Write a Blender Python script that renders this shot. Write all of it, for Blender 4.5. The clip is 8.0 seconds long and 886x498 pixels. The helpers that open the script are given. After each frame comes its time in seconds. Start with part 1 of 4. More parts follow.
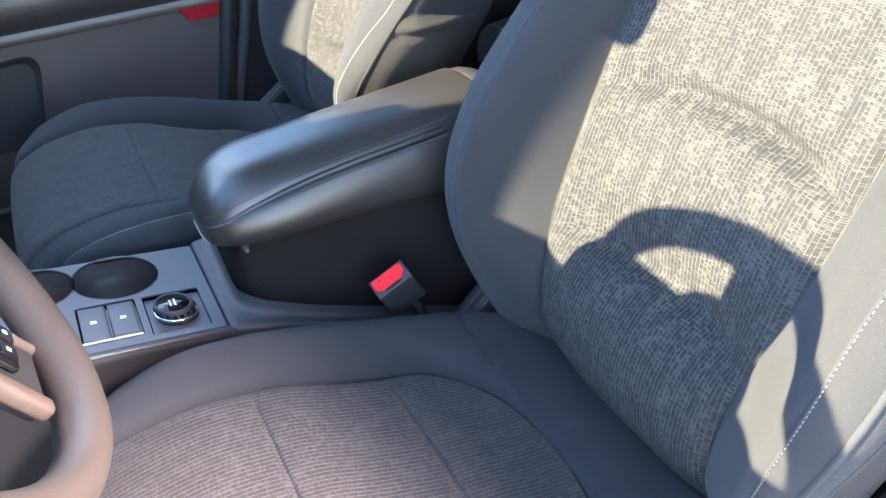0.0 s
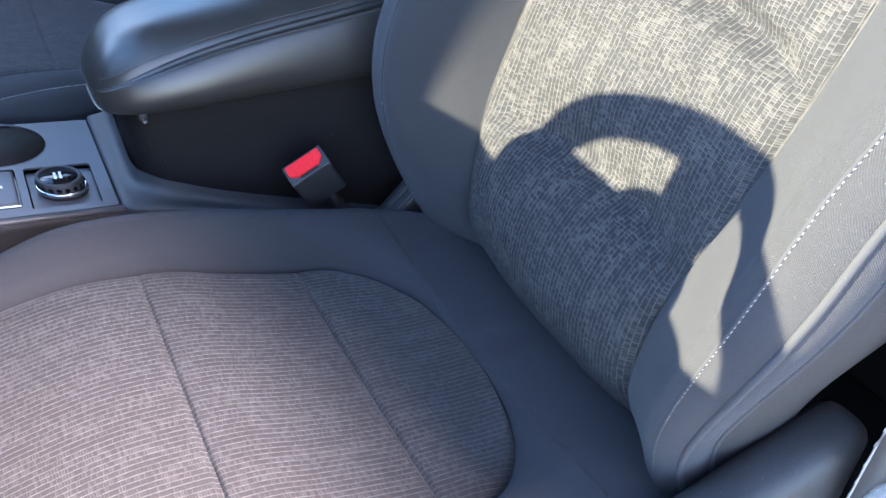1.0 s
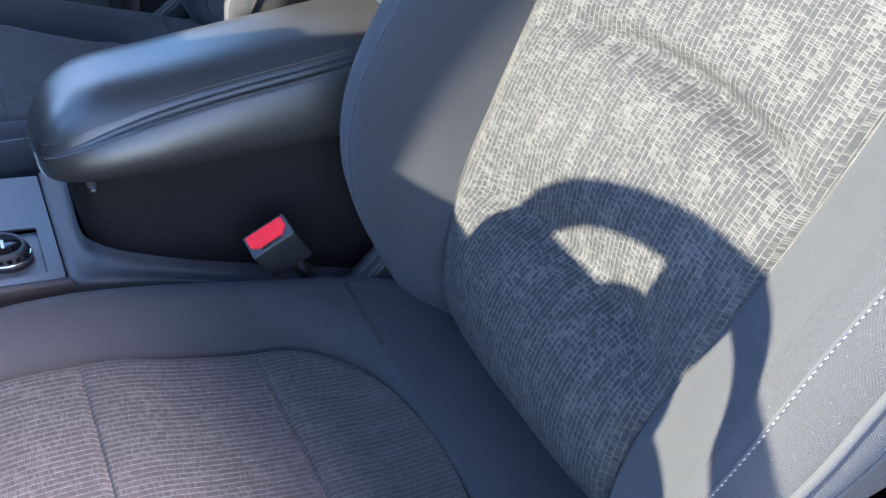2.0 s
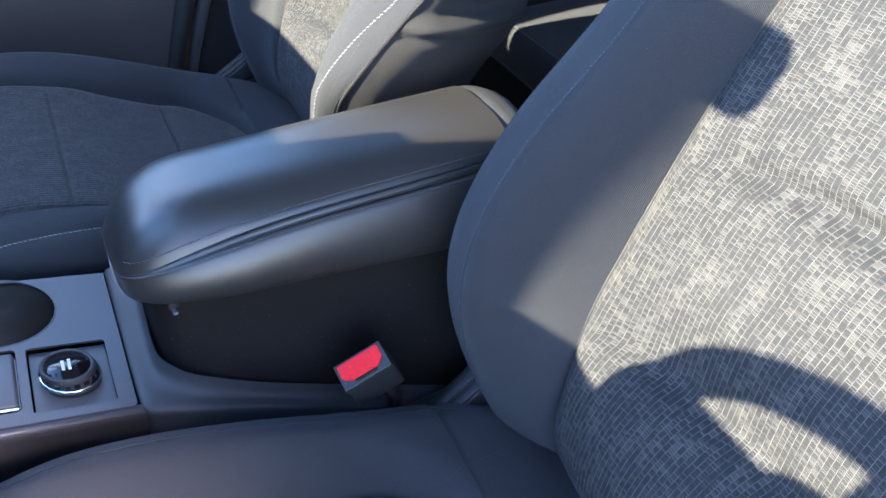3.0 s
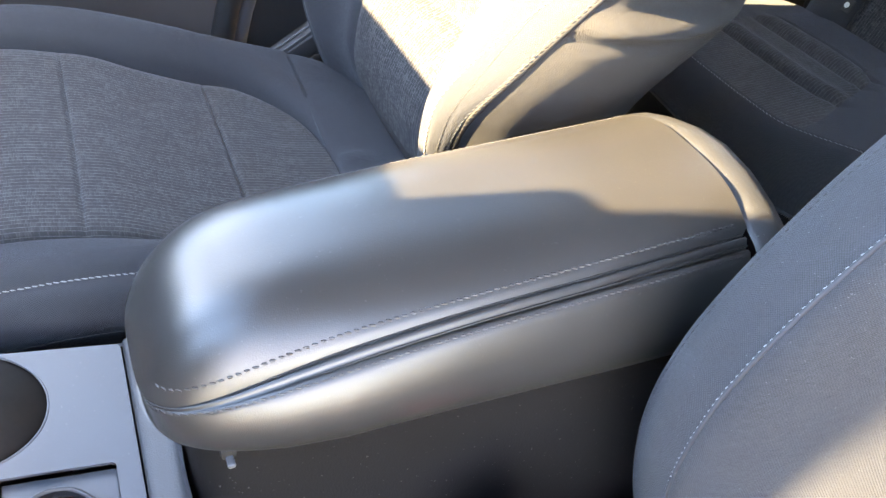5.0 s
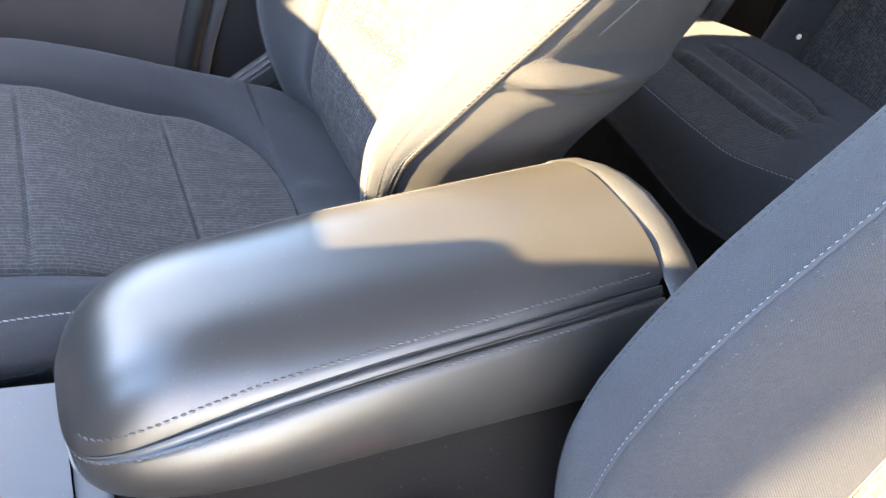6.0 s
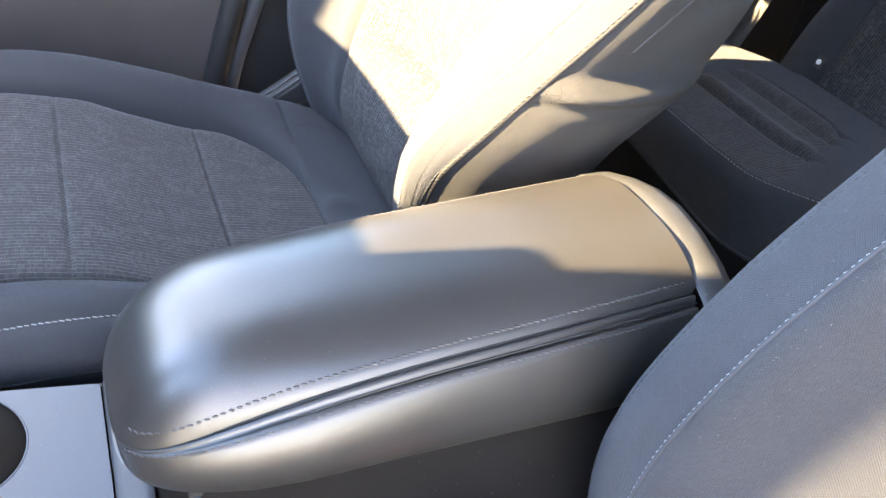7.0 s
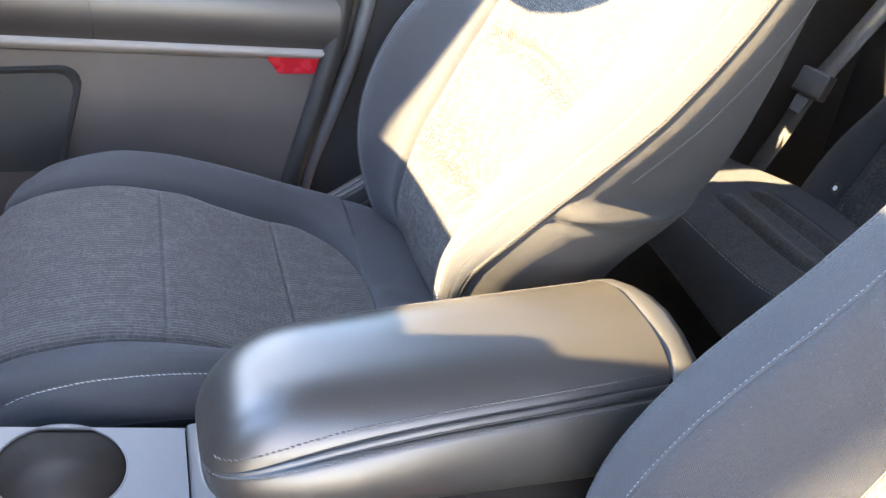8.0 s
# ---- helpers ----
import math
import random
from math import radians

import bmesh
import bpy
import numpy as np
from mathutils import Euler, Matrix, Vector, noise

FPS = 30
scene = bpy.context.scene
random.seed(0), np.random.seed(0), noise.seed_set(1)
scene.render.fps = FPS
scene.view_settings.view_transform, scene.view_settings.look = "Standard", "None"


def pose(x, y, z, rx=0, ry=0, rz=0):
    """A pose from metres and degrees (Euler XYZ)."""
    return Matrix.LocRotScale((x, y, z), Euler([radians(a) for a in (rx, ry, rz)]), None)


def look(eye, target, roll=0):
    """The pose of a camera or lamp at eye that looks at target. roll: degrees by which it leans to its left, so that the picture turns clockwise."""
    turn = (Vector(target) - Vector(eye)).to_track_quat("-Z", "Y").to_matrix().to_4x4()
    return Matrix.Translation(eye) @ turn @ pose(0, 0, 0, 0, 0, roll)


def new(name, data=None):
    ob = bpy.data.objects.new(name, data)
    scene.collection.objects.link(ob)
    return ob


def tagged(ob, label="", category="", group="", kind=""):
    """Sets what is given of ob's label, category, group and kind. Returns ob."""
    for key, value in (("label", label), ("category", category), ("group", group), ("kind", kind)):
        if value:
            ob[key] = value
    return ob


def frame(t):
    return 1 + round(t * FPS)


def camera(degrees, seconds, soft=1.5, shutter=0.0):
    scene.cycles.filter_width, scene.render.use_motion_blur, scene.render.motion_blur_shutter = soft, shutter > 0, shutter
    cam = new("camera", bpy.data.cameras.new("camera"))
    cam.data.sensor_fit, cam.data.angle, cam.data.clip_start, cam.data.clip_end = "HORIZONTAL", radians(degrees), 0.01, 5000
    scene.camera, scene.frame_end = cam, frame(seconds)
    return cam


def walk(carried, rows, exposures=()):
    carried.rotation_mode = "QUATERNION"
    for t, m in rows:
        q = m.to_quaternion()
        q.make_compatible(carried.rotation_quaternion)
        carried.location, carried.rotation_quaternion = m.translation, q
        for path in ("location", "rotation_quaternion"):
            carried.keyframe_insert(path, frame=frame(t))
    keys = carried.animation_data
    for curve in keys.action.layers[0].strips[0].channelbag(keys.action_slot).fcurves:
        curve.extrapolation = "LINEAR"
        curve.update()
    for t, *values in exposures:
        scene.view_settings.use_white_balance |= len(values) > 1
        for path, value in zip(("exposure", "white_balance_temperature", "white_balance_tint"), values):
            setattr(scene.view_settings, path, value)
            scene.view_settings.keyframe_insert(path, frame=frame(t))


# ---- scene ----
cam = camera(57.8, 8.0)
PATH = [
    (0, (-0.381, -0.789, 0.869), (0.237, 0.711, -0.302), -9.1),
    (0.5, (-0.376, -0.811, 0.833), (0.298, 0.602, -0.412), -5.5),
    (1, (-0.36, -0.769, 0.79), (0.337, 0.577, -0.514), -2.5),
    (2.3, (-0.299, -0.682, 0.82), (0.421, 0.666, -0.47), -1.2),
    (2.5, (-0.303, -0.658, 0.829), (0.414, 0.7, -0.453), -0.9),
    (3, (-0.324, -0.562, 0.832), (0.386, 0.824, -0.423), 0.6),
    (3.5, (-0.326, -0.449, 0.793), (0.341, 0.922, -0.501), 1.0),
    (4, (-0.319, -0.357, 0.766), (0.332, 0.999, -0.552), 2.7),
    (5.5, (-0.31, -0.303, 0.748), (0.373, 1.032, -0.576), 5.5),
    (6, (-0.283, -0.315, 0.779), (0.419, 1.024, -0.529), 5.8),
    (6.5, (-0.298, -0.327, 0.781), (0.403, 1.031, -0.508), 5.7),
    (7, (-0.305, -0.322, 0.777), (0.389, 1.063, -0.487), 6.0),
    (7.5, (-0.318, -0.363, 0.814), (0.357, 1.075, -0.401), 6.2),
    (8, (-0.329, -0.421, 0.853), (0.27, 1.146, -0.237), 5.9),
]
walk(cam, [(t, look(eye, target, roll)) for t, eye, target, roll in PATH],
     exposures=[(0.0, 4.36, 7250, 6), (1.0, 4.14, 6600, 7), (2.5, 4.02, 6250, 9), (3.5, 4.46, 6800, 9), (4.0, 5.14, 8500, 12),
                (5.5, 5.66, 9600, 12), (7.0, 5.62, 9600, 13), (8.0, 5.48, 9600, 13)])


# ---- light: low sun through the windscreen, clear sky ----
SUN_EL, SUN_AZ = 27.5, 13.0
sun_way = Vector((-math.cos(radians(SUN_EL)) * math.cos(radians(SUN_AZ)),
                  math.cos(radians(SUN_EL)) * math.sin(radians(SUN_AZ)),
                  math.sin(radians(SUN_EL))))
sun = new("sun", bpy.data.lights.new("sun", "SUN"))
sun.data.energy, sun.data.angle, sun.data.color = 2.75, radians(0.55), (1.0, 0.895, 0.66)
sun.matrix_world = Matrix.Translation((-3, 1, 3)) @ sun_way.to_track_quat("Z", "Y").to_matrix().to_4x4()
world = bpy.data.worlds.new("sky")
scene.world = world
world.use_nodes = True
sky = world.node_tree.nodes.new("ShaderNodeTexSky")
sky.sky_type, sky.sun_disc = "NISHITA", False
sky.dust_density, sky.ozone_density = 0.1, 5.0
sky.sun_elevation, sky.sun_rotation = radians(SUN_EL), math.atan2(sun_way.x, sun_way.y)
backing = world.node_tree.nodes["Background"]
backing.inputs["Strength"].default_value = 0.125
world.node_tree.links.new(sky.outputs["Color"], backing.inputs["Color"])

# added fill lamps in the open doorway: a narrow patch, a wide warm glow
doorway = new("doorway_fill", bpy.data.lights.new("doorway_fill", "AREA"))
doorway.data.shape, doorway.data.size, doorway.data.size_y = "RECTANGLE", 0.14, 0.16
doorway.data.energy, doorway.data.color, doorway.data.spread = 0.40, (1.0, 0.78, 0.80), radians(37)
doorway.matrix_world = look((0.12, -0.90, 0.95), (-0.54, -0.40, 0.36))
glow = new("doorway_fill_wide", bpy.data.lights.new("doorway_fill_wide", "AREA"))
glow.data.shape, glow.data.size, glow.data.size_y = "RECTANGLE", 1.0, 0.60
glow.data.energy, glow.data.color = 0.29, (1.0, 0.66, 0.56)
glow.matrix_world = look((-0.40, -0.98, 0.76), (-0.36, 0.30, 0.50))

# added fill lamp in the passenger window, brightens the passenger cushion
pane_fill = new("window_fill", bpy.data.lights.new("window_fill", "AREA"))
pane_fill.data.shape, pane_fill.data.size, pane_fill.data.size_y = "RECTANGLE", 0.76, 0.40
pane_fill.data.energy, pane_fill.data.color, pane_fill.data.spread = 0.145, (0.84, 0.88, 1.0), radians(170)
pane_fill.matrix_world = look((-0.52, 0.67, 0.95), (-0.38, 0.34, 0.36))


# ---- materials ----
class Nodes:
    """A small helper to write node materials in few lines."""

    def __init__(self, name, color=(0.1, 0.1, 0.1), rough=0.6, metal=0.0, spec=0.5):
        self.mat = bpy.data.materials.new(name)
        self.mat.use_nodes = True
        self.tree = self.mat.node_tree
        self.bsdf = self.tree.nodes["Principled BSDF"]
        self.put("Base Color", (*color, 1))
        self.put("Roughness", rough)
        self.put("Metallic", metal)
        self.put("Specular IOR Level", spec)

    def put(self, socket, value):
        self.wire(self.bsdf.inputs[socket], value)

    def wire(self, socket, value):
        if isinstance(value, bpy.types.NodeSocket):
            self.tree.links.new(value, socket)
        elif value is not None:
            socket.default_value = value

    def node(self, kind, inputs=(), operation="", data_type="", noise_dimensions=""):
        n = self.tree.nodes.new(kind)
        if operation:
            n.operation = operation
        if data_type:
            n.data_type = data_type
        if noise_dimensions:
            n.noise_dimensions = noise_dimensions
        for key, value in dict(inputs).items():
            self.wire(n.inputs[key], value)
        return n

    def math(self, op, a, b=0.0, c=None):
        n = self.node("ShaderNodeMath", {0: a, 1: b}, operation=op)
        if c is not None:
            self.wire(n.inputs[2], c)
        return n.outputs[0]

    def coords(self, kind="Object", scale=(1, 1, 1)):
        tc = self.node("ShaderNodeTexCoord")
        mp = self.node("ShaderNodeMapping", {"Vector": tc.outputs[kind], "Scale": scale})
        return mp.outputs[0]

    def noise(self, vector, scale, detail=3.0, rough=0.55):
        return self.node("ShaderNodeTexNoise", {"Vector": vector, "Scale": scale, "Detail": detail, "Roughness": rough}).outputs["Fac"]

    def mix(self, fac, a, b):
        n = self.node("ShaderNodeMix", data_type="RGBA")
        self.wire(n.inputs["Factor"], fac)
        self.wire(n.inputs["A"], a if isinstance(a, bpy.types.NodeSocket) else (*a, 1))
        self.wire(n.inputs["B"], b if isinstance(b, bpy.types.NodeSocket) else (*b, 1))
        return n.outputs["Result"]

    def ramp(self, value, lo, hi, a=0.0, b=1.0):
        return self.node("ShaderNodeMapRange", {"Value": value, "From Min": lo, "From Max": hi, "To Min": a, "To Max": b}).outputs[0]

    def bump(self, height, strength=0.3, distance=0.001, normal=None):
        n = self.node("ShaderNodeBump", {"Height": height, "Strength": strength, "Distance": distance})
        if normal is not None:
            self.wire(n.inputs["Normal"], normal)
        return n.outputs["Normal"]


def ribbed_fabric(name, dark, mid, light, sheen, pitch=0.0060):
    """Woven seat cloth: thin pale ribs along the seat with scattered paler blocks of thread between them."""
    m = Nodes(name, dark, 0.85, 0, 0.12)
    uv = m.coords("UV")
    sep = m.node("ShaderNodeSeparateXYZ", {0: uv})
    u, v = sep.outputs[0], sep.outputs[1]
    wob = m.math("MULTIPLY", m.math("SUBTRACT", m.noise(uv, 45, 2), 0.5), 0.0005)
    uu = m.math("DIVIDE", m.math("ADD", u, wob), pitch)
    rib = m.math("FRACT", uu)
    line = m.math("MULTIPLY", m.ramp(rib, 0.0, 0.06), m.ramp(rib, 0.18, 0.11))
    column = m.math("FLOOR", uu)
    offset = m.node("ShaderNodeTexWhiteNoise", {"Vector": m.node("ShaderNodeCombineXYZ", {0: column}).outputs[0]}, noise_dimensions="2D").outputs["Value"]
    vv = m.math("ADD", m.math("DIVIDE", v, pitch * 0.40), m.math("MULTIPLY", offset, 3.0))
    row, gap = m.math("FLOOR", vv), m.math("FRACT", vv)
    cell = m.node("ShaderNodeCombineXYZ", {0: column, 1: row})
    rnd = m.node("ShaderNodeTexWhiteNoise", {"Vector": cell.outputs[0]}, noise_dimensions="2D").outputs["Value"]
    streak = m.noise(m.coords("UV", (70, 26, 1)), 1.0, 3)
    broad = m.noise(m.coords("UV", (7, 5, 1)), 1.0, 3)
    luck = m.math("ADD", m.math("MULTIPLY", rnd, 0.9), m.ramp(streak, 0.32, 0.68, -0.35, 0.35))
    # pale weft threads that close off dark cells between the ribs, some cells filled in
    cross = m.math("MULTIPLY", m.math("MULTIPLY", m.ramp(gap, 0.0, 0.10), m.ramp(gap, 0.38, 0.26)), m.ramp(luck, 0.30, 0.62))
    filled = m.ramp(luck, 0.60, 1.10, 0.0, 0.60)
    hair = m.ramp(m.math("SINE", m.math("MULTIPLY", uu, 6.283 * 4.0)), -1.0, 1.0, 0.55, 1.0)
    pale = m.math("MULTIPLY", m.math("MAXIMUM", m.math("MULTIPLY", cross, 0.9), filled), hair)
    ground_tone = m.mix(pale, dark, mid)
    weft = m.ramp(m.noise(m.coords("UV", (110, 620, 1)), 1.0, 3, 0.65), 0.52, 0.74, 0.0, 0.35)
    ground_tone = m.mix(weft, ground_tone, mid)
    ground_tone = m.mix(m.ramp(broad, 0.35, 0.75, 0.0, 0.10), ground_tone, mid)
    broken = m.ramp(m.noise(m.coords("UV", (260, 130, 1)), 1.0, 2), 0.36, 0.60, 0.25, 0.95)
    m.put("Base Color", m.mix(m.math("MULTIPLY", line, broken), ground_tone, light))
    height = m.math("ADD", line, m.math("MULTIPLY", pale, 0.7))
    m.put("Normal", m.bump(height, 0.6, 0.0006))
    m.put("Sheen Weight", sheen)
    m.put("Sheen Roughness", 0.45)
    m.put("Sheen Tint", (0.75, 0.8, 0.9, 1))
    return m.mat


def plain_fabric(name, color, sheen=0.3, pitch=0.0011):
    """Tight twill weave with dust and faint wear."""
    m = Nodes(name, color, 0.8, 0, 0.2)
    sep = m.node("ShaderNodeSeparateXYZ", {0: m.coords("UV")})
    wob = m.math("MULTIPLY", m.noise(m.coords("UV"), 160, 2), 0.0022)
    a = m.math("SINE", m.math("MULTIPLY", m.math("ADD", sep.outputs[0], wob), 6.283 / pitch))
    b = m.math("SINE", m.math("MULTIPLY", m.math("ADD", sep.outputs[1], wob), 6.283 / pitch))
    slub = m.ramp(m.noise(m.coords("UV", (900, 300, 1)), 1.0, 1), 0.3, 0.7, -0.5, 0.5)
    weave = m.math("ADD", m.math("MULTIPLY", m.math("MULTIPLY", a, b), 0.38), m.math("MULTIPLY", slub, 0.25))
    blotch = m.noise(m.coords("Object"), 9, 4)
    lint = m.ramp(m.noise(m.coords("Object"), 700, 1), 0.755, 0.775)
    base = m.mix(m.ramp(blotch, 0.3, 0.75, 0, 0.6), color, tuple(c * 1.35 + 0.004 for c in color))
    base = m.mix(m.ramp(weave, -0.35, 0.45, 0, 0.8), base, tuple(c * 2.2 for c in color))
    m.put("Base Color", m.mix(m.math("MULTIPLY", lint, 0.14), base, (0.4, 0.4, 0.42)))
    m.put("Normal", m.bump(m.math("ADD", weave, m.math("MULTIPLY", m.noise(m.coords("Object"), 260, 2), 0.4)), 0.6, 0.0007))
    m.put("Sheen Weight", sheen)
    m.put("Sheen Roughness", 0.5)
    m.put("Sheen Tint", (0.8, 0.85, 0.95, 1))
    return m.mat


def grained(name, color, rough, spec=0.5, grain=900, depth=0.35, spread=0.1, dust=0.0, coat=0.0):
    """Moulded plastic or leather-like vinyl: pebbled grain, uneven gloss, a little dust."""
    m = Nodes(name, color, rough, 0, spec)
    ob = m.coords("Object")
    cells = m.node("ShaderNodeTexVoronoi", {"Vector": ob, "Scale": grain}).outputs["Distance"]
    broad = m.noise(ob, 7, 4)
    m.put("Roughness", m.ramp(broad, 0.3, 0.7, rough - spread, rough + spread))
    base = m.mix(m.ramp(broad, 0.3, 0.75), color, tuple(c * 1.25 + 0.002 for c in color))
    if dust:
        specks = m.ramp(m.noise(ob, 520, 1), 0.74, 0.77)
        base = m.mix(m.math("MULTIPLY", specks, dust), base, (0.45, 0.43, 0.4))
    m.put("Base Color", base)
    m.put("Normal", m.bump(m.math("ADD", cells, m.math("MULTIPLY", m.noise(ob, grain * 0.35, 2), 0.6)), depth, 0.0003))
    if coat:
        m.put("Coat Weight", coat)
        m.put("Coat Roughness", 0.52)
    return m.mat


def simple(name, color, rough=0.4, metal=0.0, spec=0.5, bumpy=0.0, scale=300):
    m = Nodes(name, color, rough, metal, spec)
    ob = m.coords("Object")
    n = m.noise(ob, scale, 3)
    m.put("Roughness", m.ramp(m.noise(ob, 25, 3), 0.3, 0.7, rough * 0.85, min(1, rough * 1.2)))
    m.put("Base Color", m.mix(m.ramp(n, 0.3, 0.7), color, tuple(c * 0.82 for c in color)))
    if bumpy:
        m.put("Normal", m.bump(n, bumpy, 0.0006))
    return m.mat


M_INSERT = ribbed_fabric("ribbed seat cloth", (0.0195, 0.0205, 0.0232), (0.086, 0.085, 0.085), (0.096, 0.095, 0.095), 0.02, 0.0044)
# same cloth for cushions, lightened and given sheen to offset weak light there
M_INSERT_FLAT = ribbed_fabric("ribbed cushion cloth", (0.029, 0.0283, 0.0288), (0.068, 0.0665, 0.067), (0.098, 0.096, 0.096), 0.11, 0.0046)
M_CLOTH = plain_fabric("plain seat cloth", (0.0160, 0.0170, 0.0200), 0.075, 0.0014)
M_SIDE = plain_fabric("seat side cloth", (0.0170, 0.0163, 0.0162), 0.03, 0.0011)
M_BIN = grained("black console bin", (0.0065, 0.0056, 0.0056), 0.75, 0.10, 900, 0.3, 0.05, 0.1)
M_THREAD = simple("pale thread", (0.27, 0.272, 0.278), 0.75)
M_DOORTOP = grained("dark brown door roll", (0.024, 0.020, 0.0195), 0.42, 0.6, 900, 0.2, 0.05)
M_LEDGE = grained("pale satin ledge", (0.15, 0.132, 0.127), 0.62, 0.5, 1400, 0.1, 0.05)
M_DTHREAD = simple("grey thread", (0.055, 0.052, 0.051), 0.6)
M_VINYL = grained("armrest vinyl", (0.0170, 0.0161, 0.0157), 0.37, 0.66, 1500, 0.16, 0.03, 0.06)
M_PLASTIC = grained("black moulded plastic", (0.015, 0.0155, 0.0175), 0.52, 0.5, 1100, 0.35, 0.06, 0.2)
M_SATIN = grained("satin charcoal plastic", (0.056, 0.059, 0.067), 0.44, 0.5, 2600, 0.10, 0.04, 0.1)
M_GREY = grained("grained grey plastic", (0.028, 0.030, 0.034), 0.48, 0.5, 1400, 0.6, 0.05)
M_SOFT = grained("soft dark trim", (0.016, 0.0153, 0.016), 0.6, 0.4, 800, 0.3, 0.06, 0.1)
M_DOOR = grained("grey door trim", (0.060, 0.049, 0.046), 0.5, 0.25, 900, 0.3, 0.05)
M_GLOSS = simple("gloss black", (0.006, 0.006, 0.007), 0.04)
M_PRIVACY = simple("tinted privacy glass", (0.42, 0.43, 0.44), 0.02)
M_PRIVACY.node_tree.nodes["Principled BSDF"].inputs["Transmission Weight"].default_value = 1.0
M_PRIVACY.node_tree.nodes["Principled BSDF"].inputs["IOR"].default_value = 1.15
M_CHROME = simple("bright chrome", (0.75, 0.76, 0.78), 0.12, 1.0)
M_STEEL = simple("brushed steel", (0.5, 0.5, 0.5), 0.35, 1.0, bumpy=0.1, scale=900)
M_RED = simple("red plastic", (0.80, 0.012, 0.020), 0.5, spec=0.3)
M_REFLECT = simple("red reflector", (0.34, 0.006, 0.014), 0.25)
M_RUBBER = simple("black rubber", (0.012, 0.012, 0.013), 0.55, bumpy=0.2)
M_WELL = simple("dark cup liner", (0.013, 0.0105, 0.0092), 0.6, spec=0.2)
M_CUP = simple("brown rubber", (0.040, 0.027, 0.021), 0.8, spec=0.2, bumpy=0.3)
M_CARPET = simple("black carpet", (0.006, 0.006, 0.0063), 0.95, spec=0.1, bumpy=1.0, scale=900)
M_LINING = simple("grey roof lining", (0.13, 0.13, 0.128), 0.9, bumpy=0.4, scale=700)
M_PAINT = simple("silver car paint", (0.55, 0.56, 0.57), 0.28, 0.4)
M_WEB = simple("seat belt webbing", (0.05, 0.05, 0.052), 0.42, bumpy=0.5, scale=1200)
M_MARK = simple("white print", (0.75, 0.76, 0.78), 0.5)
M_TRIM = simple("satin bronze trim", (0.105, 0.080, 0.068), 0.45, 0.4)
M_LEATHER = grained("steering wheel leather", (0.036, 0.031, 0.028), 0.46, 0.42, 1300, 0.25, 0.05, 0.1)
M_GROUND = simple("reddish bounce ground", (0.40, 0.31, 0.27), 0.9, bumpy=0.5, scale=30)


# ---- building helpers ----
def base_of(ob):
    while ob.parent:
        ob = ob.parent
    return ob.location


def thing(name, at, label, category, group="", kind=""):
    ob = new(name)
    ob.empty_display_size = 0.05
    ob.location = at
    return tagged(ob, label, category, group, kind)


def surface(name, verts, faces, material, parent=None, label="", uvs=None, smooth=True):
    """One mesh object from world-space vertices; under a parent the mesh is kept relative to the thing's base."""
    off = Vector(base_of(parent)) if parent else Vector((0, 0, 0))
    me = bpy.data.meshes.new(name)
    me.from_pydata([tuple(Vector(v) - off) for v in verts], [], faces)
    me.validate()
    if uvs is not None:
        layer = me.uv_layers.new(name="UVMap")
        for loop in me.loops:
            layer.data[loop.index].uv = uvs[loop.vertex_index]
    if smooth:
        me.polygons.foreach_set("use_smooth", [True] * len(me.polygons))
    me.materials.append(material)
    ob = new(name, me)
    if parent:
        ob.parent = parent
    if label:
        tagged(ob, label)
    return ob


def part(name, bm, material, parent=None, label="", smooth=False):
    """Links a bmesh as one mesh object."""
    off = Vector(base_of(parent)) if parent else Vector((0, 0, 0))
    for v in bm.verts:
        v.co -= off
    bmesh.ops.recalc_face_normals(bm, faces=bm.faces)
    me = bpy.data.meshes.new(name)
    bm.to_mesh(me)
    bm.free()
    if smooth:
        me.polygons.foreach_set("use_smooth", [True] * len(me.polygons))
    me.materials.append(material)
    ob = new(name, me)
    if parent:
        ob.parent = parent
    if label:
        tagged(ob, label)
    return ob


def block(x0, x1, y0, y1, z0, z1, bevel=0.004, segments=2, m=None):
    bm = bmesh.new()
    bmesh.ops.create_cube(bm, size=1)
    for v in bm.verts:
        v.co = Vector(((x0 + x1) / 2 + v.co.x * (x1 - x0), (y0 + y1) / 2 + v.co.y * (y1 - y0), (z0 + z1) / 2 + v.co.z * (z1 - z0)))
    if bevel:
        bmesh.ops.bevel(bm, geom=bm.edges[:], offset=bevel, segments=segments, affect="EDGES", profile=0.6)
    if m is not None:
        bmesh.ops.transform(bm, matrix=m, verts=bm.verts)
    return bm


def lathe(profile, m, steps=40):
    """A turned piece: profile of (radius, height) pairs round the local z axis."""
    bm = bmesh.new()
    rings = []
    for r, h in profile:
        rings.append([bm.verts.new(m @ Vector((r * math.cos(a), r * math.sin(a), h))) for a in (2 * math.pi * k / steps for k in range(steps))])
    for lo, hi in zip(rings, rings[1:]):
        for k in range(steps):
            bm.faces.new((lo[k], lo[(k + 1) % steps], hi[(k + 1) % steps], hi[k]))
    for ring in (rings[0], rings[-1]):
        if (ring[0].co - ring[steps // 2].co).length > 1e-5:
            bm.faces.new(ring)
    bmesh.ops.remove_doubles(bm, verts=bm.verts, dist=1e-6)
    return bm


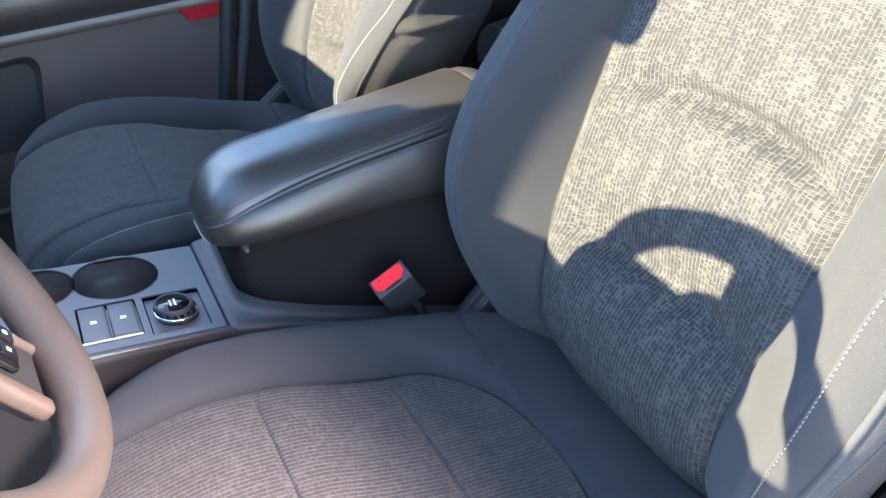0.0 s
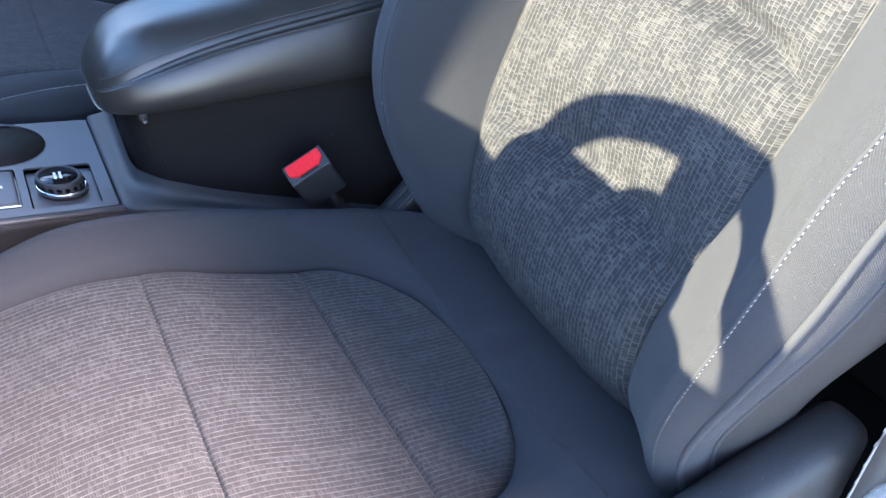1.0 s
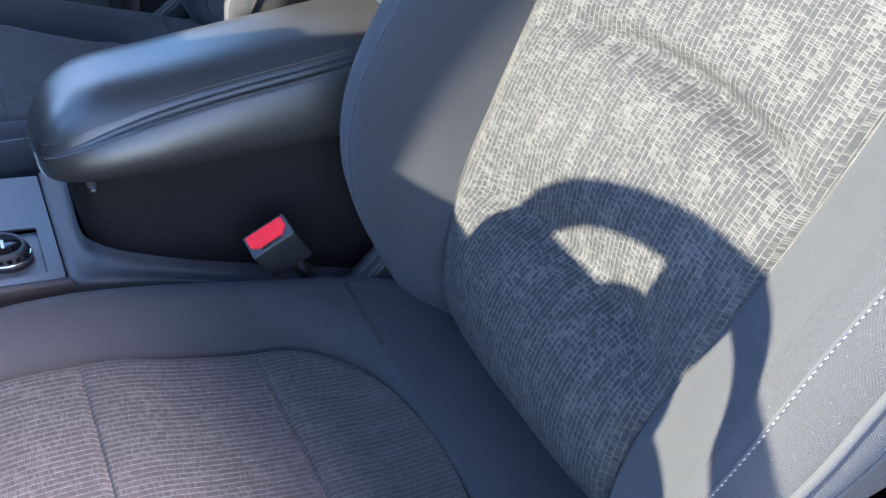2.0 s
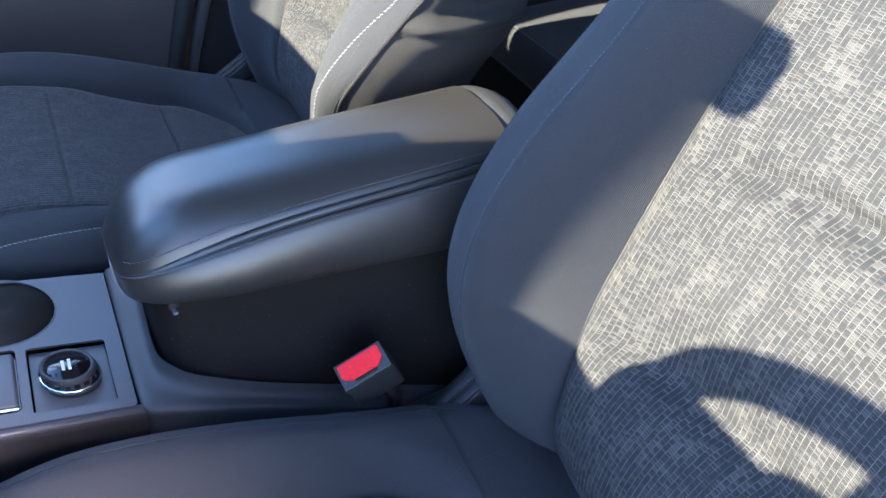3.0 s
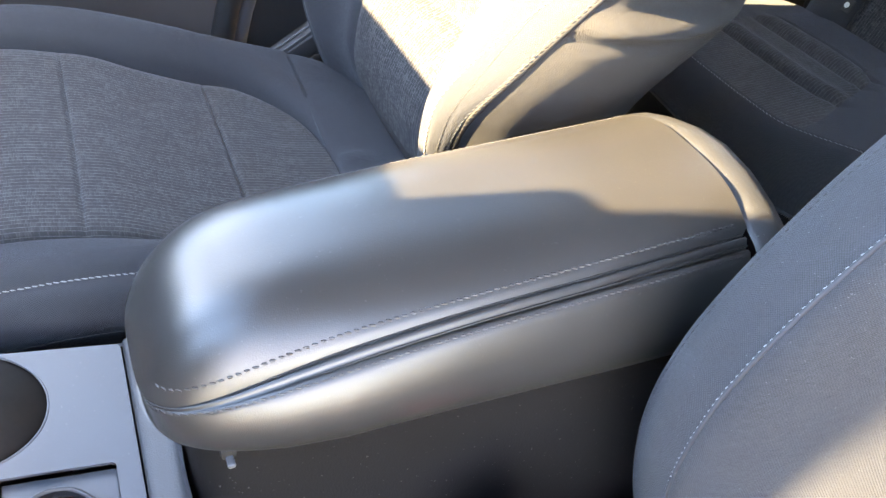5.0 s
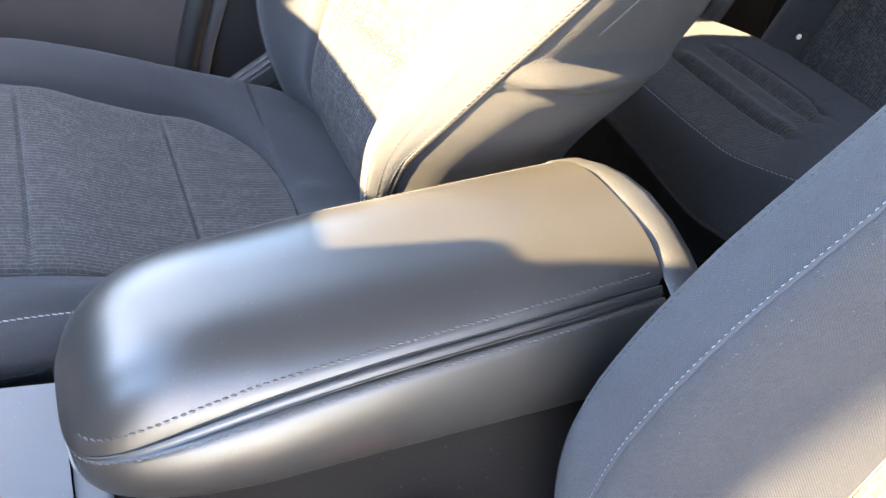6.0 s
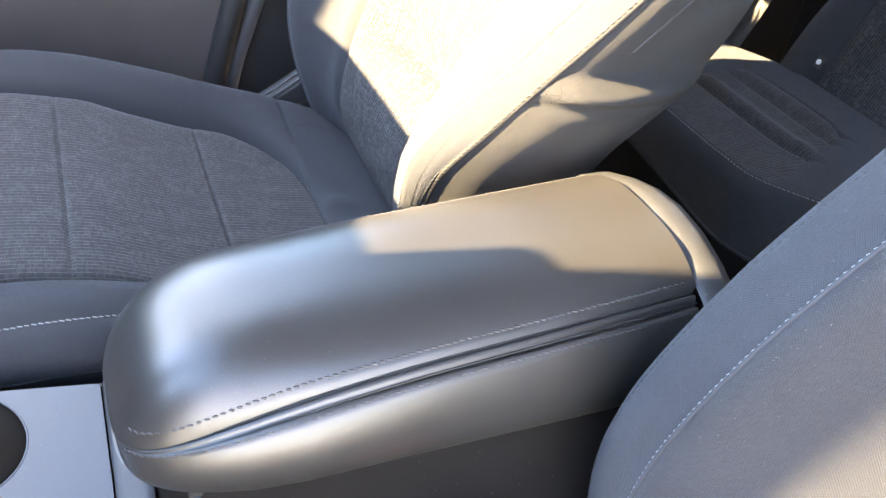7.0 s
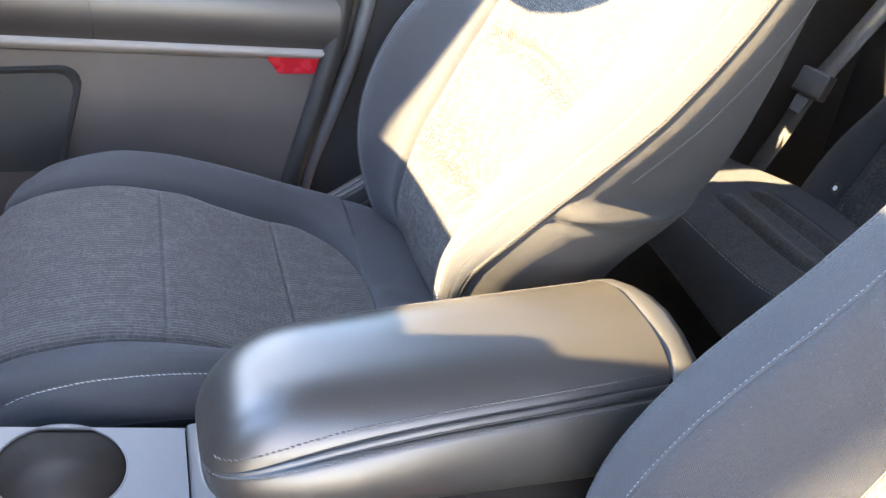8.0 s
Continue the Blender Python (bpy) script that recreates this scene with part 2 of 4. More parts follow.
def frames_along(points):
    pts = [Vector(p) for p in points]
    out = []
    for i, p in enumerate(pts):
        way = (pts[min(i + 1, len(pts) - 1)] - pts[max(i - 1, 0)]).normalized()
        side = way.cross(Vector((0, 0, 1)))
        if side.length < 1e-4:
            side = way.cross(Vector((0, 1, 0)))
        side.normalize()
        out.append((p, way, side, side.cross(way)))
    return out


def tube(points, radius, sides=8, flat=1.0, closed=False):
    """A round (or flattened) rod along a line of points."""
    bm = bmesh.new()
    rings = []
    for p, way, side, up in frames_along(points):
        rings.append([bm.verts.new(p + radius * (math.cos(a) * side + flat * math.sin(a) * up)) for a in (2 * math.pi * k / sides for k in range(sides))])
    for lo, hi in zip(rings, rings[1:]):
        for k in range(sides):
            bm.faces.new((lo[k], lo[(k + 1) % sides], hi[(k + 1) % sides], hi[k]))
    if not closed:
        bm.faces.new(rings[0])
        bm.faces.new(rings[-1])
    return bm


def resample(points, pitch):
    pts = np.array([tuple(p) for p in points], float)
    run = np.concatenate([[0], np.cumsum(np.linalg.norm(np.diff(pts, axis=0), axis=1))])
    at = np.arange(0, run[-1], pitch)
    return np.stack([np.interp(at, run, pts[:, k]) for k in range(3)], 1)


def stitches(points, normals, pitch=0.0052, length=0.0040, radius=0.0007, lift=0.0003, slant=0.38):
    """Separate thread stitches along a seam, each a small tapered bar standing a little proud."""
    pts = np.array([tuple(p) for p in points], float)
    nor = np.array([tuple(p) for p in normals], float)
    run = np.concatenate([[0], np.cumsum(np.linalg.norm(np.diff(pts, axis=0), axis=1))])
    verts, faces = [], []
    rng = random.Random(3)
    for s in np.arange(pitch, run[-1] - pitch, pitch):
        ln = length * rng.uniform(0.85, 1.1)
        a, b, n = (np.array([np.interp(q, run, src[:, k]) for k in range(3)]) for q, src in ((s, pts), (s + ln, pts), (s, nor)))
        n = n / (np.linalg.norm(n) + 1e-9)
        way = (b - a) / (np.linalg.norm(b - a) + 1e-9)
        side = np.cross(way, n) * rng.uniform(0.9, 1.1)
        a, b = a - side * ln * slant / 2, b + side * ln * slant / 2
        k0 = len(verts)
        for q, r in ((a, 0.5), (a * 0.7 + b * 0.3, 1.0), (a * 0.3 + b * 0.7, 1.0), (b, 0.5)):
            c = q + n * lift
            verts += [c - side * radius * r, c + n * radius * r, c + side * radius * r, c - n * radius]
        for j in range(3):
            for k in range(4):
                faces.append((k0 + 4 * j + k, k0 + 4 * j + (k + 1) % 4, k0 + 4 * j + 4 + (k + 1) % 4, k0 + 4 * j + 4 + k))
        faces += [(k0, k0 + 1, k0 + 2, k0 + 3), (k0 + 12, k0 + 15, k0 + 14, k0 + 13)]
    return verts, faces


def grid_normals(P):
    n = np.cross(np.gradient(P, axis=0), np.gradient(P, axis=1))
    return n / (np.linalg.norm(n, axis=2, keepdims=True) + 1e-12)


def grid_part(name, P, UV, rows, cols, material, parent, label=""):
    """A stretch of a grid of points as one mesh."""
    (r0, r1), (c0, c1) = rows, cols
    sub, uv = P[r0:r1 + 1, c0:c1 + 1], UV[r0:r1 + 1, c0:c1 + 1]
    h, w = sub.shape[:2]
    verts = sub.reshape(-1, 3).tolist()
    faces = []
    for i in range(h - 1):
        for j in range(w - 1):
            a, b, c, d = i * w + j, i * w + j + 1, (i + 1) * w + j + 1, (i + 1) * w + j
            if np.linalg.norm(sub[i, j] - sub[i, j + 1]) < 1e-5 and np.linalg.norm(sub[i + 1, j] - sub[i + 1, j + 1]) < 1e-5:
                continue
            faces.append((a, b, c, d))
    return surface(name, verts, faces, material, parent, label, [tuple(t) for t in uv.reshape(-1, 2)])


def curve(x, xs, ys):
    """Smooth interpolation (monotone-free cosine-blended Catmull-Rom) of a short table."""
    xs, ys = np.array(xs, float), np.array(ys, float)
    m = np.gradient(ys, xs)
    x = np.clip(x, xs[0], xs[-1])
    i = np.clip(np.searchsorted(xs, x) - 1, 0, len(xs) - 2)
    h = xs[i + 1] - xs[i]
    t = (x - xs[i]) / h
    return ((2 * t**3 - 3 * t**2 + 1) * ys[i] + (t**3 - 2 * t**2 + t) * h * m[i] + (-2 * t**3 + 3 * t**2) * ys[i + 1] + (t**3 - t**2) * h * m[i + 1])


# ---- ground and car shell ----
# ground is out of view; its reddish tint is added for warm bounce
ground = part("ground", block(-60, 60, -60, 60, -0.60, -0.42, 0), M_GROUND)
tagged(ground, "unseen ground outside the car, tinted reddish for warm bounce light", "ground", kind="structure")


def shell():
    floor = part("floor", block(-1.15, 2.0, -0.70, 0.72, -0.05, 0.02, 0.01), M_CARPET)
    tagged(floor, "black carpeted car floor under the seats", "floor", kind="structure")
    ceiling = part("ceiling", block(-0.42, 2.0, -0.66, 0.66, 1.25, 1.29, 0.015), M_LINING)
    tagged(ceiling, "grey cloth roof lining above the cabin", "ceiling", kind="structure")
    for w in (-1, 1):
        pil = part("pillar_trim", tube([(-1.15, w * 0.817, 0.805), (-0.80, w * 0.757, 1.035), (-0.42, w * 0.665, 1.26)], 0.045, 12), M_SOFT, smooth=True)
        tagged(pil, "slanting windscreen pillar with dark trim", "pillar", kind="structure")
        sail = part("pillar_base", block(-1.14, -0.90, w * 0.785 - 0.03, w * 0.785 + 0.03, 0.50, 0.90, 0.015), M_SOFT)
        tagged(sail, "dark trim panel at the foot of the windscreen pillar", "pillar", kind="structure")
    for y in (-0.70, 0.70):
        pane = part("window_rear_side", block(0.26, 1.76, y - 0.004, y + 0.004, 0.70 if y > 0 else 0.60, 1.25, 0.002), M_PRIVACY)
        pane.visible_shadow = y < 0
        tagged(pane, "dark privacy glass of the rear side window", "window", kind="structure")
    pane = part("window_tail", block(1.76, 1.77, -0.66, 0.66, 0.84, 1.25, 0.002), M_PRIVACY)
    tagged(pane, "dark privacy glass of the tailgate window", "window", kind="structure")
    fire = part("wall_front", block(-1.25, -1.15, -0.72, 0.74, -0.05, 0.84, 0.01), M_SOFT)
    tagged(fire, "dark front bulkhead below the windscreen", "wall", kind="structure")
    tail = part("wall_rear", block(1.75, 1.85, -0.70, 0.72, -0.05, 0.85, 0.01), M_SOFT)
    tagged(tail, "dark rear load space panel", "wall", kind="structure")
    sill = part("sill", block(-1.15, 0.05, -0.80, -0.70, -0.18, 0.06, 0.02), M_PAINT)
    tagged(sill, "silver painted door sill of the open doorway", "sill", kind="structure")
    rear_side = part("wall_left", block(0.30, 1.80, -0.76, -0.70, -0.15, 0.60, 0.02), M_DOOR)
    tagged(rear_side, "grey rear door trim behind the open doorway", "door trim", kind="structure")


shell()


# ---- front seats ----
SEAT_Y = 0.352
Z_TAB = (0.20, 0.25, 0.30, 0.35, 0.40, 0.463, 0.527, 0.60, 0.66, 0.74, 0.82, 0.90)
X_INSERT = (0.015, -0.028, -0.050, -0.047, -0.032, 0.002, 0.038, 0.079, 0.113, 0.158, 0.205, 0.250)
X_STITCH = (-0.035, -0.062, -0.080, -0.094, -0.100, -0.090, -0.057, 0.010, 0.060, 0.115, 0.175, 0.225)
LUMBAR_Z = (0.20, 0.25, 0.287, 0.32, 0.345, 0.360, 0.372, 0.384, 0.392, 0.397, 0.399, 0.402, 0.408, 0.44, 0.463, 0.50)
LUMBAR_X = (0.000, -0.045, -0.060, -0.0605, -0.0555, -0.0490, -0.0415, -0.0310, -0.0220, -0.0150, -0.0080, 0.0000, 0.0055, 0.0065, 0.0090, 0.022)
X_BACK_IN = (0.000, 0.010, 0.020, 0.034, 0.050, 0.076, 0.110, 0.138, 0.156, 0.180, 0.205, 0.230)
X_BACK = (0.030, 0.040, 0.055, 0.072, 0.094, 0.126, 0.158, 0.194, 0.224, 0.264, 0.295, 0.325)


def backrest(seat, cy, fold):
    outer = 1 if cy > 0 else -1
    zs = np.concatenate([np.arange(0.20, 0.379, 0.004), np.arange(0.381, 0.4255, 0.0015), np.arange(0.428, 0.526, 0.004), np.arange(0.528, 0.566, 0.002), np.arange(0.569, 0.88, 0.004), np.array([0.88, 0.886, 0.891, 0.895, 0.898, 0.900])])
    n_in, n_bol, n_crest, n_side, n_rear = 14, 12, 7, 10, 8

    def profile(z, wide):
        xi, xs, xb = (float(curve(z, Z_TAB, t)) for t in (X_INSERT, X_STITCH, X_BACK))
        top = max(0.0, (z - 0.84) / 0.06)
        narrow = 1 - 0.06 * max(0.0, (z - 0.58) / 0.32) ** 1.5 - 0.08 * top**3
        wi = float(curve(z, (0.2, 0.38, 0.44, 0.52, 0.82), (0.128, 0.132, 0.140, 0.146, 0.135)))
        up = min(1.0, max(0.0, (z - 0.28) / 0.22))
        up = up * up * (3 - 2 * up)
        os_, op = 0.195 + (0.022 * up - 0.008) * wide, 0.243 + (0.048 * up - 0.032) * wide
        xs += (0.020 * up - 0.008) * wide
        low = (1 - wide) * max(0.0, 1 - max(0.0, z - 0.46) / 0.14) * min(1.0, max(0.0, (z - 0.24) / 0.06))
        os_, op = os_ + 0.006 * low, op + 0.006 * low
        deep = xb
        if fold and not wide:
            xb = float(curve(z, Z_TAB, X_BACK_IN))
            xs += 0.010
        xp = xs + (0.030 + 0.012 * wide) + 0.010 * min(1, max(0, (z - 0.42) / 0.1))
        if fold and not wide:
            op = float(curve(z, (0.20, 0.40, 0.43, 0.49, 0.54, 0.62, 0.82), (0.205, 0.212, 0.222, 0.248, 0.260, 0.262, 0.252)))
        full = 0.024 * (1 - min(1.0, max(0.0, (z - 0.44) / 0.16))) if fold and not wide else 0.0
        xs -= full
        setback = 0.020 + 0.012 * min(1.0, max(0.0, (z - 0.40) / 0.14))
        pts = []
        for k in range(n_in):
            f = k / (n_in - 1)
            o = wi * (1 - (1 - f) ** 1.25)
            # the lumbar roll swells below a crisp edge, the panel above stands back from it
            swell = 1 - (o / wi) ** 3
            roll = float(np.interp(z, LUMBAR_Z, LUMBAR_X)) if z < 0.50 else xi
            mixed = xi + (roll - xi) * swell * min(1.0, max(0.0, (0.50 - z) / 0.04))
            x = mixed + 0.006 * (1 - (o / wi) ** 2) * min(1.0, max(0.0, (z - 0.46) / 0.04)) - 0.009 * wide * (o / wi) ** 2
            zc = 0.532 + 0.014 * (1 - (o / wi) ** 2)
            hold = 1 - (o / wi) ** 4
            tuck = 0.016 * (1.0 if wide else 1 - 0.6 * (o / wi))
            x += hold * tuck * math.exp(-(((z - zc) / (0.005 if z < zc else 0.013)) ** 2)) - hold * 0.004 * math.exp(-(((z - zc + 0.028) / 0.02) ** 2))
            x += 0.008 * math.exp(-(((wi - o) / 0.006) ** 2))
            pts.append((o, x))
        for k in range(1, n_bol):
            f = k / (n_bol - 1)
            g = 0.20 * f + 0.80 * f**3.0 if fold and wide else (0.6 * f + 0.4 * f**2 if wide else math.sin(f * math.pi / 2) ** (0.9 if fold else 1.25))
            x = xi - 0.009 * wide + (0.008 - 0.004 * wide) * math.exp(-((f * (os_ - wi) / 0.006) ** 2)) + (xs - xi + 0.009 * wide) * g
            pts.append((wi + (os_ - wi) * f, x + (0.0030 if k == n_bol - 1 else 0)))
        for k in range(1, n_crest):
            f = k / (n_crest - 1)
            if fold and not wide:
                o, x = os_ + (op - os_) * f, xs + setback * f**1.3
            else:
                o = os_ + (op - os_) * math.sin(f * math.pi / 2) ** 0.9
                x = xs + (xp - xs) * (0.30 * f + 0.70 * f**2.4)
            pts.append((o - (0.003 if k == n_crest - 1 else 0), x))
        if fold and not wide:
            xp = xs + setback
        for k in range(1, n_side):
            f = k / (n_side - 1)
            x = xp + 0.002 + (xb - xp) * f
            if fold and not wide:
                high = min(1.0, max(0.0, (z - 0.520 + 0.012 * f) / 0.016))
                high *= high * (3 - 2 * high)
                run = (xb - xp) * f
                o = op + 0.010 * (1 - high) * math.sin(min(1, f * 1.15) * math.pi / 2) - 0.010 * f**5
                o += 0.024 * (1 - high) * (1 - math.exp(-run / 0.040)) * (1 - f**1.5) + 0.004 * high * (1 - math.exp(-run / 0.006))
            else:
                o = op + 0.007 * math.sin(min(1, f * 1.6) * math.pi / 2) - 0.018 * f**4
            if fold:
                zf = 0.520 - 0.012 * f
                fade = max(0.0, 1 - f / 0.95) ** 0.45 * min(1.0, 0.8 + 3 * f)
                o += 0.007 * fade * math.exp(-(((z - zf) / (0.0040 if z < zf else 0.0085 - 0.0045 * f)) ** 2))
                o -= 0.005 * fade * math.exp(-(((z - zf + 0.010) / 0.004) ** 2))
            pts.append((o, x))
        for k in range(1, n_rear):
            f = k / (n_rear - 1)
            pts.append(((op - (0.028 if fold and wide else 0.012)) * (1 - f) ** 0.9, xb + (deep - xb + 0.012) * math.sin(f * math.pi / 2)))
        shrink = math.sqrt(max(0.0, 1 - min(1, max(0, (z - 0.87) / 0.03)) ** 2)) if z > 0.87 else 1.0
        mid = (xi + xb) / 2
        return [(o * narrow * (0.35 + 0.65 * shrink), mid + (x - mid) * (0.15 + 0.85 * shrink)) for o, x in pts]

    inner_half, outer_half = np.array([profile(z, 0.0) for z in zs]), np.array([profile(z, 1.0) for z in zs])
    neg, pos = (inner_half, outer_half) if outer > 0 else (outer_half, inner_half)
    rows, nh = neg.shape[:2]
    full_o = np.concatenate([-neg[:, ::-1, 0], pos[:, 1:, 0]], 1)
    full_x = np.concatenate([neg[:, ::-1, 1], pos[:, 1:, 1]], 1)
    P = np.stack([full_x, cy + full_o, np.repeat(zs[:, None], full_o.shape[1], 1)], 2)
    run = np.concatenate([np.zeros((rows, 1)), np.cumsum(np.linalg.norm(np.diff(P[:, :, :2], axis=1), axis=2), 1)], 1)
    run -= run[:, nh - 1:nh]
    UV = np.stack([run, np.repeat((zs / math.cos(radians(30)))[:, None], run.shape[1], 1)], 2)
    UVi = np.stack([full_o, UV[:, :, 1]], 2)
    mid, last = nh - 1, rows - 1
    a, b, c, d = n_in - 1, n_in + n_bol - 2, n_in + n_bol + n_crest - 3, n_in + n_bol + n_crest + n_side - 4
    grid_part("back_insert", P, UVi, (0, last), (mid - a, mid + a), M_INSERT, seat, "ribbed dark blue cloth insert with pale threads")
    N = grid_normals(P)
    for s in (-1, 1):
        span = lambda p, q: tuple(sorted((mid + s * p, mid + s * q)))  # noqa: E731
        bol = grid_part("back_bolster", P, UV, (0, last), span(a, c), M_CLOTH, seat)
        grid_part("side_panel", P, UV, (0, last), span(c, d), M_SIDE, seat)
        # black rod along the insert edge paints the groove's shade as a line
        part("seam", tube([P[r, mid + s * a] + np.array((-0.0004, 0, 0)) for r in range(2, last - 4, 2)], 0.0008, 6), M_RUBBER, bol, "dark rod standing in for the seam groove", True)
        edge = [P[r, mid + s * c] for r in range(6, last - 6, 2)]
        if fold and s != outer:
            # a second seam along the upper side panel, a little behind the piping
            ridge = []
            for r in range(int(np.searchsorted(zs, 0.545)), last - 10, 2):
                side = P[r, [mid + s * q for q in range(c, d + 1)]]
                away = side[:, 0] - side[0, 0]
                ridge.append([float(np.interp(0.036, away, side[:, q])) for q in range(3)])
            part("side_seam", tube(ridge, 0.0009, 6), M_RUBBER, bol, "dark rod standing in for the seam groove", True)
            part("piping", tube(edge, 0.0022, 7), M_SIDE, bol, smooth=True)
            part("seam", tube([p + np.array((0.0045, -0.0004 * outer, 0)) for p in edge], 0.0005, 6), M_RUBBER, bol, "dark rod standing in for the seam groove", True)
            v, f = stitches([p + np.array((-0.0040, 0.0002 * outer, 0)) for p in edge], [(-0.8, -0.5 * outer, 0.3)] * len(edge), 0.0046, 0.0036, 0.0006, 0.0006, 0.2)
            surface("stitching", v, f, M_CLOTH, bol, "dark seam stitching")
        else:
            part("piping", tube(edge, 0.0022, 7), M_CLOTH, bol, smooth=True)
        far = 0.9 if s == outer else 0.1
        line = [P[r, mid + s * b] * (1 - far) + P[r, mid + s * (b + 1)] * far for r in range(4, last - 4)]
        nor = [-N[r, mid + s * b] if N[r, mid + s * b][0] > 0 else N[r, mid + s * b] for r in range(4, last - 4)]
        if s == outer or not fold:
            v, f = stitches(line, nor, 0.0040, 0.0033, 0.00048, 0.0003, 0.35)
            surface("stitching", v, f, M_THREAD, bol, "pale top stitching")
            part("seam_welt", tube([P[r, mid + s * b] * (1.06 - far) + P[r, mid + s * (b + 1)] * (far - 0.06) for r in range(4, last - 4, 2)], 0.0013, 7), M_CLOTH, bol, smooth=True)
        else:
            line = []
            for r in range(4, last - 4):
                k = 1.0 + 2.3 * min(1.2, max(0.0, (zs[r] - 0.45) / 0.07))
                lo = int(k)
                line.append(P[r, mid + s * (b + lo)] * (1 - k + lo) + P[r, mid + s * (b + lo + 1)] * (k - lo))
            v, f = stitches(line, [(-0.75, 0.6 * s, 0.35)] * len(line), 0.0046, 0.0036, 0.00048, 0.0002, 0.35)
            surface("stitching", v, f, M_THREAD, bol, "pale top stitching")
        line2 = [P[r, mid + s * (c - 3)] * 0.6 + P[r, mid + s * (c - 2)] * 0.4 for r in range(8, last - 8)]
        nor2 = [(-N[r, mid + s * (c - 3)] if N[r, mid + s * (c - 3)][0] > 0 else N[r, mid + s * (c - 3)]) for r in range(8, last - 8)]
        if s == outer:
            part("welt", tube(line2[::2], 0.0028, 9), M_CLOTH, bol, smooth=True)
        else:
            v, f = stitches(line2, nor2, 0.0045, 0.0028, 0.0004, 0.0001, 0.1)
            surface("stitching", v, f, M_RUBBER, bol, "dark top stitching")
    grid_part("back_panel", P, UV, (0, last), (0, mid - d), M_SIDE, seat)
    grid_part("back_panel", P, UV, (0, last), (mid + d, 2 * mid), M_SIDE, seat)


CUSHION_X = (-0.54, -0.50, -0.45, -0.40, -0.357, -0.29, -0.229, -0.17, -0.13, -0.08, -0.03, 0.03)
CUSHION_Z = (0.335, 0.352, 0.359, 0.358, 0.347, 0.318, 0.290, 0.270, 0.261, 0.248, 0.228, 0.20)
SEAM_FROM, SEAM_TO = (-0.146, 0.132), (-0.068, 0.152)
BOLSTER_H = (0.004, 0.010, 0.016, 0.022, 0.027, 0.036, 0.040, 0.036, 0.030, 0.021, 0.010, 0.003)


def cushion(seat, cy):
    front = [(-0.530, 0.20), (-0.545, 0.24), (-0.552, 0.28), (-0.553, 0.31), (-0.546, 0.329), (-0.532, 0.340)]
    path = [(x, z, 0.006) for x, z in front]
    xs = np.concatenate([np.concatenate([np.arange(-0.520, -0.369, 0.004), np.arange(-0.367, -0.3465, 0.0015), np.arange(-0.344, -0.236, 0.004)]), -0.235 + 0.114 * np.sin(np.linspace(0, math.pi / 2, 44)), np.arange(-0.114, 0.03, 0.008)])
    xs = np.sort(np.concatenate([xs[(xs < -0.2365) | (xs > -0.2135)], np.arange(-0.236, -0.2135, 0.0015)]))
    path += [(x, float(curve(x, CUSHION_X, CUSHION_Z)), float(curve(x, CUSHION_X, BOLSTER_H))) for x in xs]
    n_in, n_bol, n_out = 14, 14, 12
    # outline of the insert's rounded rear end
    turn = np.sin(np.linspace(0, math.pi / 2, 120))
    rim = np.stack([-0.235 + 0.114 * turn, 0.150 * (1 - turn**2.8).clip(0) ** (1 / 2.3)], 1)
    def cross_sections(low):
        half = []
        for x, zc, hb in path:
            hb *= 1 - low * 0.65 * min(1.0, max(0.0, (-0.27 - x) / 0.13))
            if x <= -0.235:
                wi = 0.150
            else:
                q = min(1.0, (x + 0.235) / 0.114)
                wi = 0.150 * max(0.0, 1 - q**2.8) ** (1 / 2.3)
            pts = []
            for k in range(n_in):
                f = k / (n_in - 1)
                o = wi * (1 - (1 - f) ** 1.25)
                z = zc - 0.004 * (1 - (o / 0.15) ** 2)
                for sx in (-0.357, -0.225):
                    z -= (0.0034 if sx < -0.3 else 0.0050) * (1 - (o / wi) ** 6 if wi > 0.02 else 1) * math.exp(-(((x - sx) / 0.0019) ** 2))
                    z += 0.003 * math.exp(-(((x - sx - 0.03) / 0.025) ** 2))
                near = wi - o
                if wi < 1e-4:
                    z = zc + 0.40 * hb * math.sin(min(1.0, (x + 0.121) / 0.036) * math.pi / 2) ** 0.85 - 0.008 * math.exp(-(((x + 0.121) / 0.005) ** 2))
                z -= 0.008 * math.exp(-((near / 0.005) ** 2)) * min(1.0, wi / 0.02)
                pts.append((o, z))
            oc = 0.186
            for k in range(1, n_bol):
                f = (k / (n_bol - 1)) ** 1.3
                o = wi + (oc - wi) * f
                gap = o - wi if x <= -0.235 else float(np.hypot(rim[:, 0] - x, rim[:, 1] - o).min())
                swell = hb * (0.40 + 0.60 * (o / oc) ** 2)
                z = zc + swell * math.sin(min(1.0, gap / 0.036) * math.pi / 2) ** 0.85 - 0.008 * math.exp(-((gap / 0.005) ** 2))
                pts.append((o, z))
            for o, dz in ((0.192, -0.0010), (0.198, -0.0035), (0.2025, -0.007), (0.2045, -0.009), (0.208, -0.0095), (0.216, -0.014), (0.222, -0.023), (0.225, -0.034), (0.225, -0.044), (0.222, -0.050)):
                pts.append((o, zc + hb + dz))
            for dz in (-0.060, -0.085):
                pts.append((0.216, zc + hb + dz))
            half.append(pts)
        return np.array(half)

    neg, pos = cross_sections(1.0 if cy > 0 else 0.0), cross_sections(0.0)
    rows, nh = neg.shape[:2]
    px = np.array([p[0] for p in path])
    o = np.concatenate([-neg[:, ::-1, 0], pos[:, 1:, 0]], 1)
    z = np.concatenate([neg[:, ::-1, 1], pos[:, 1:, 1]], 1)
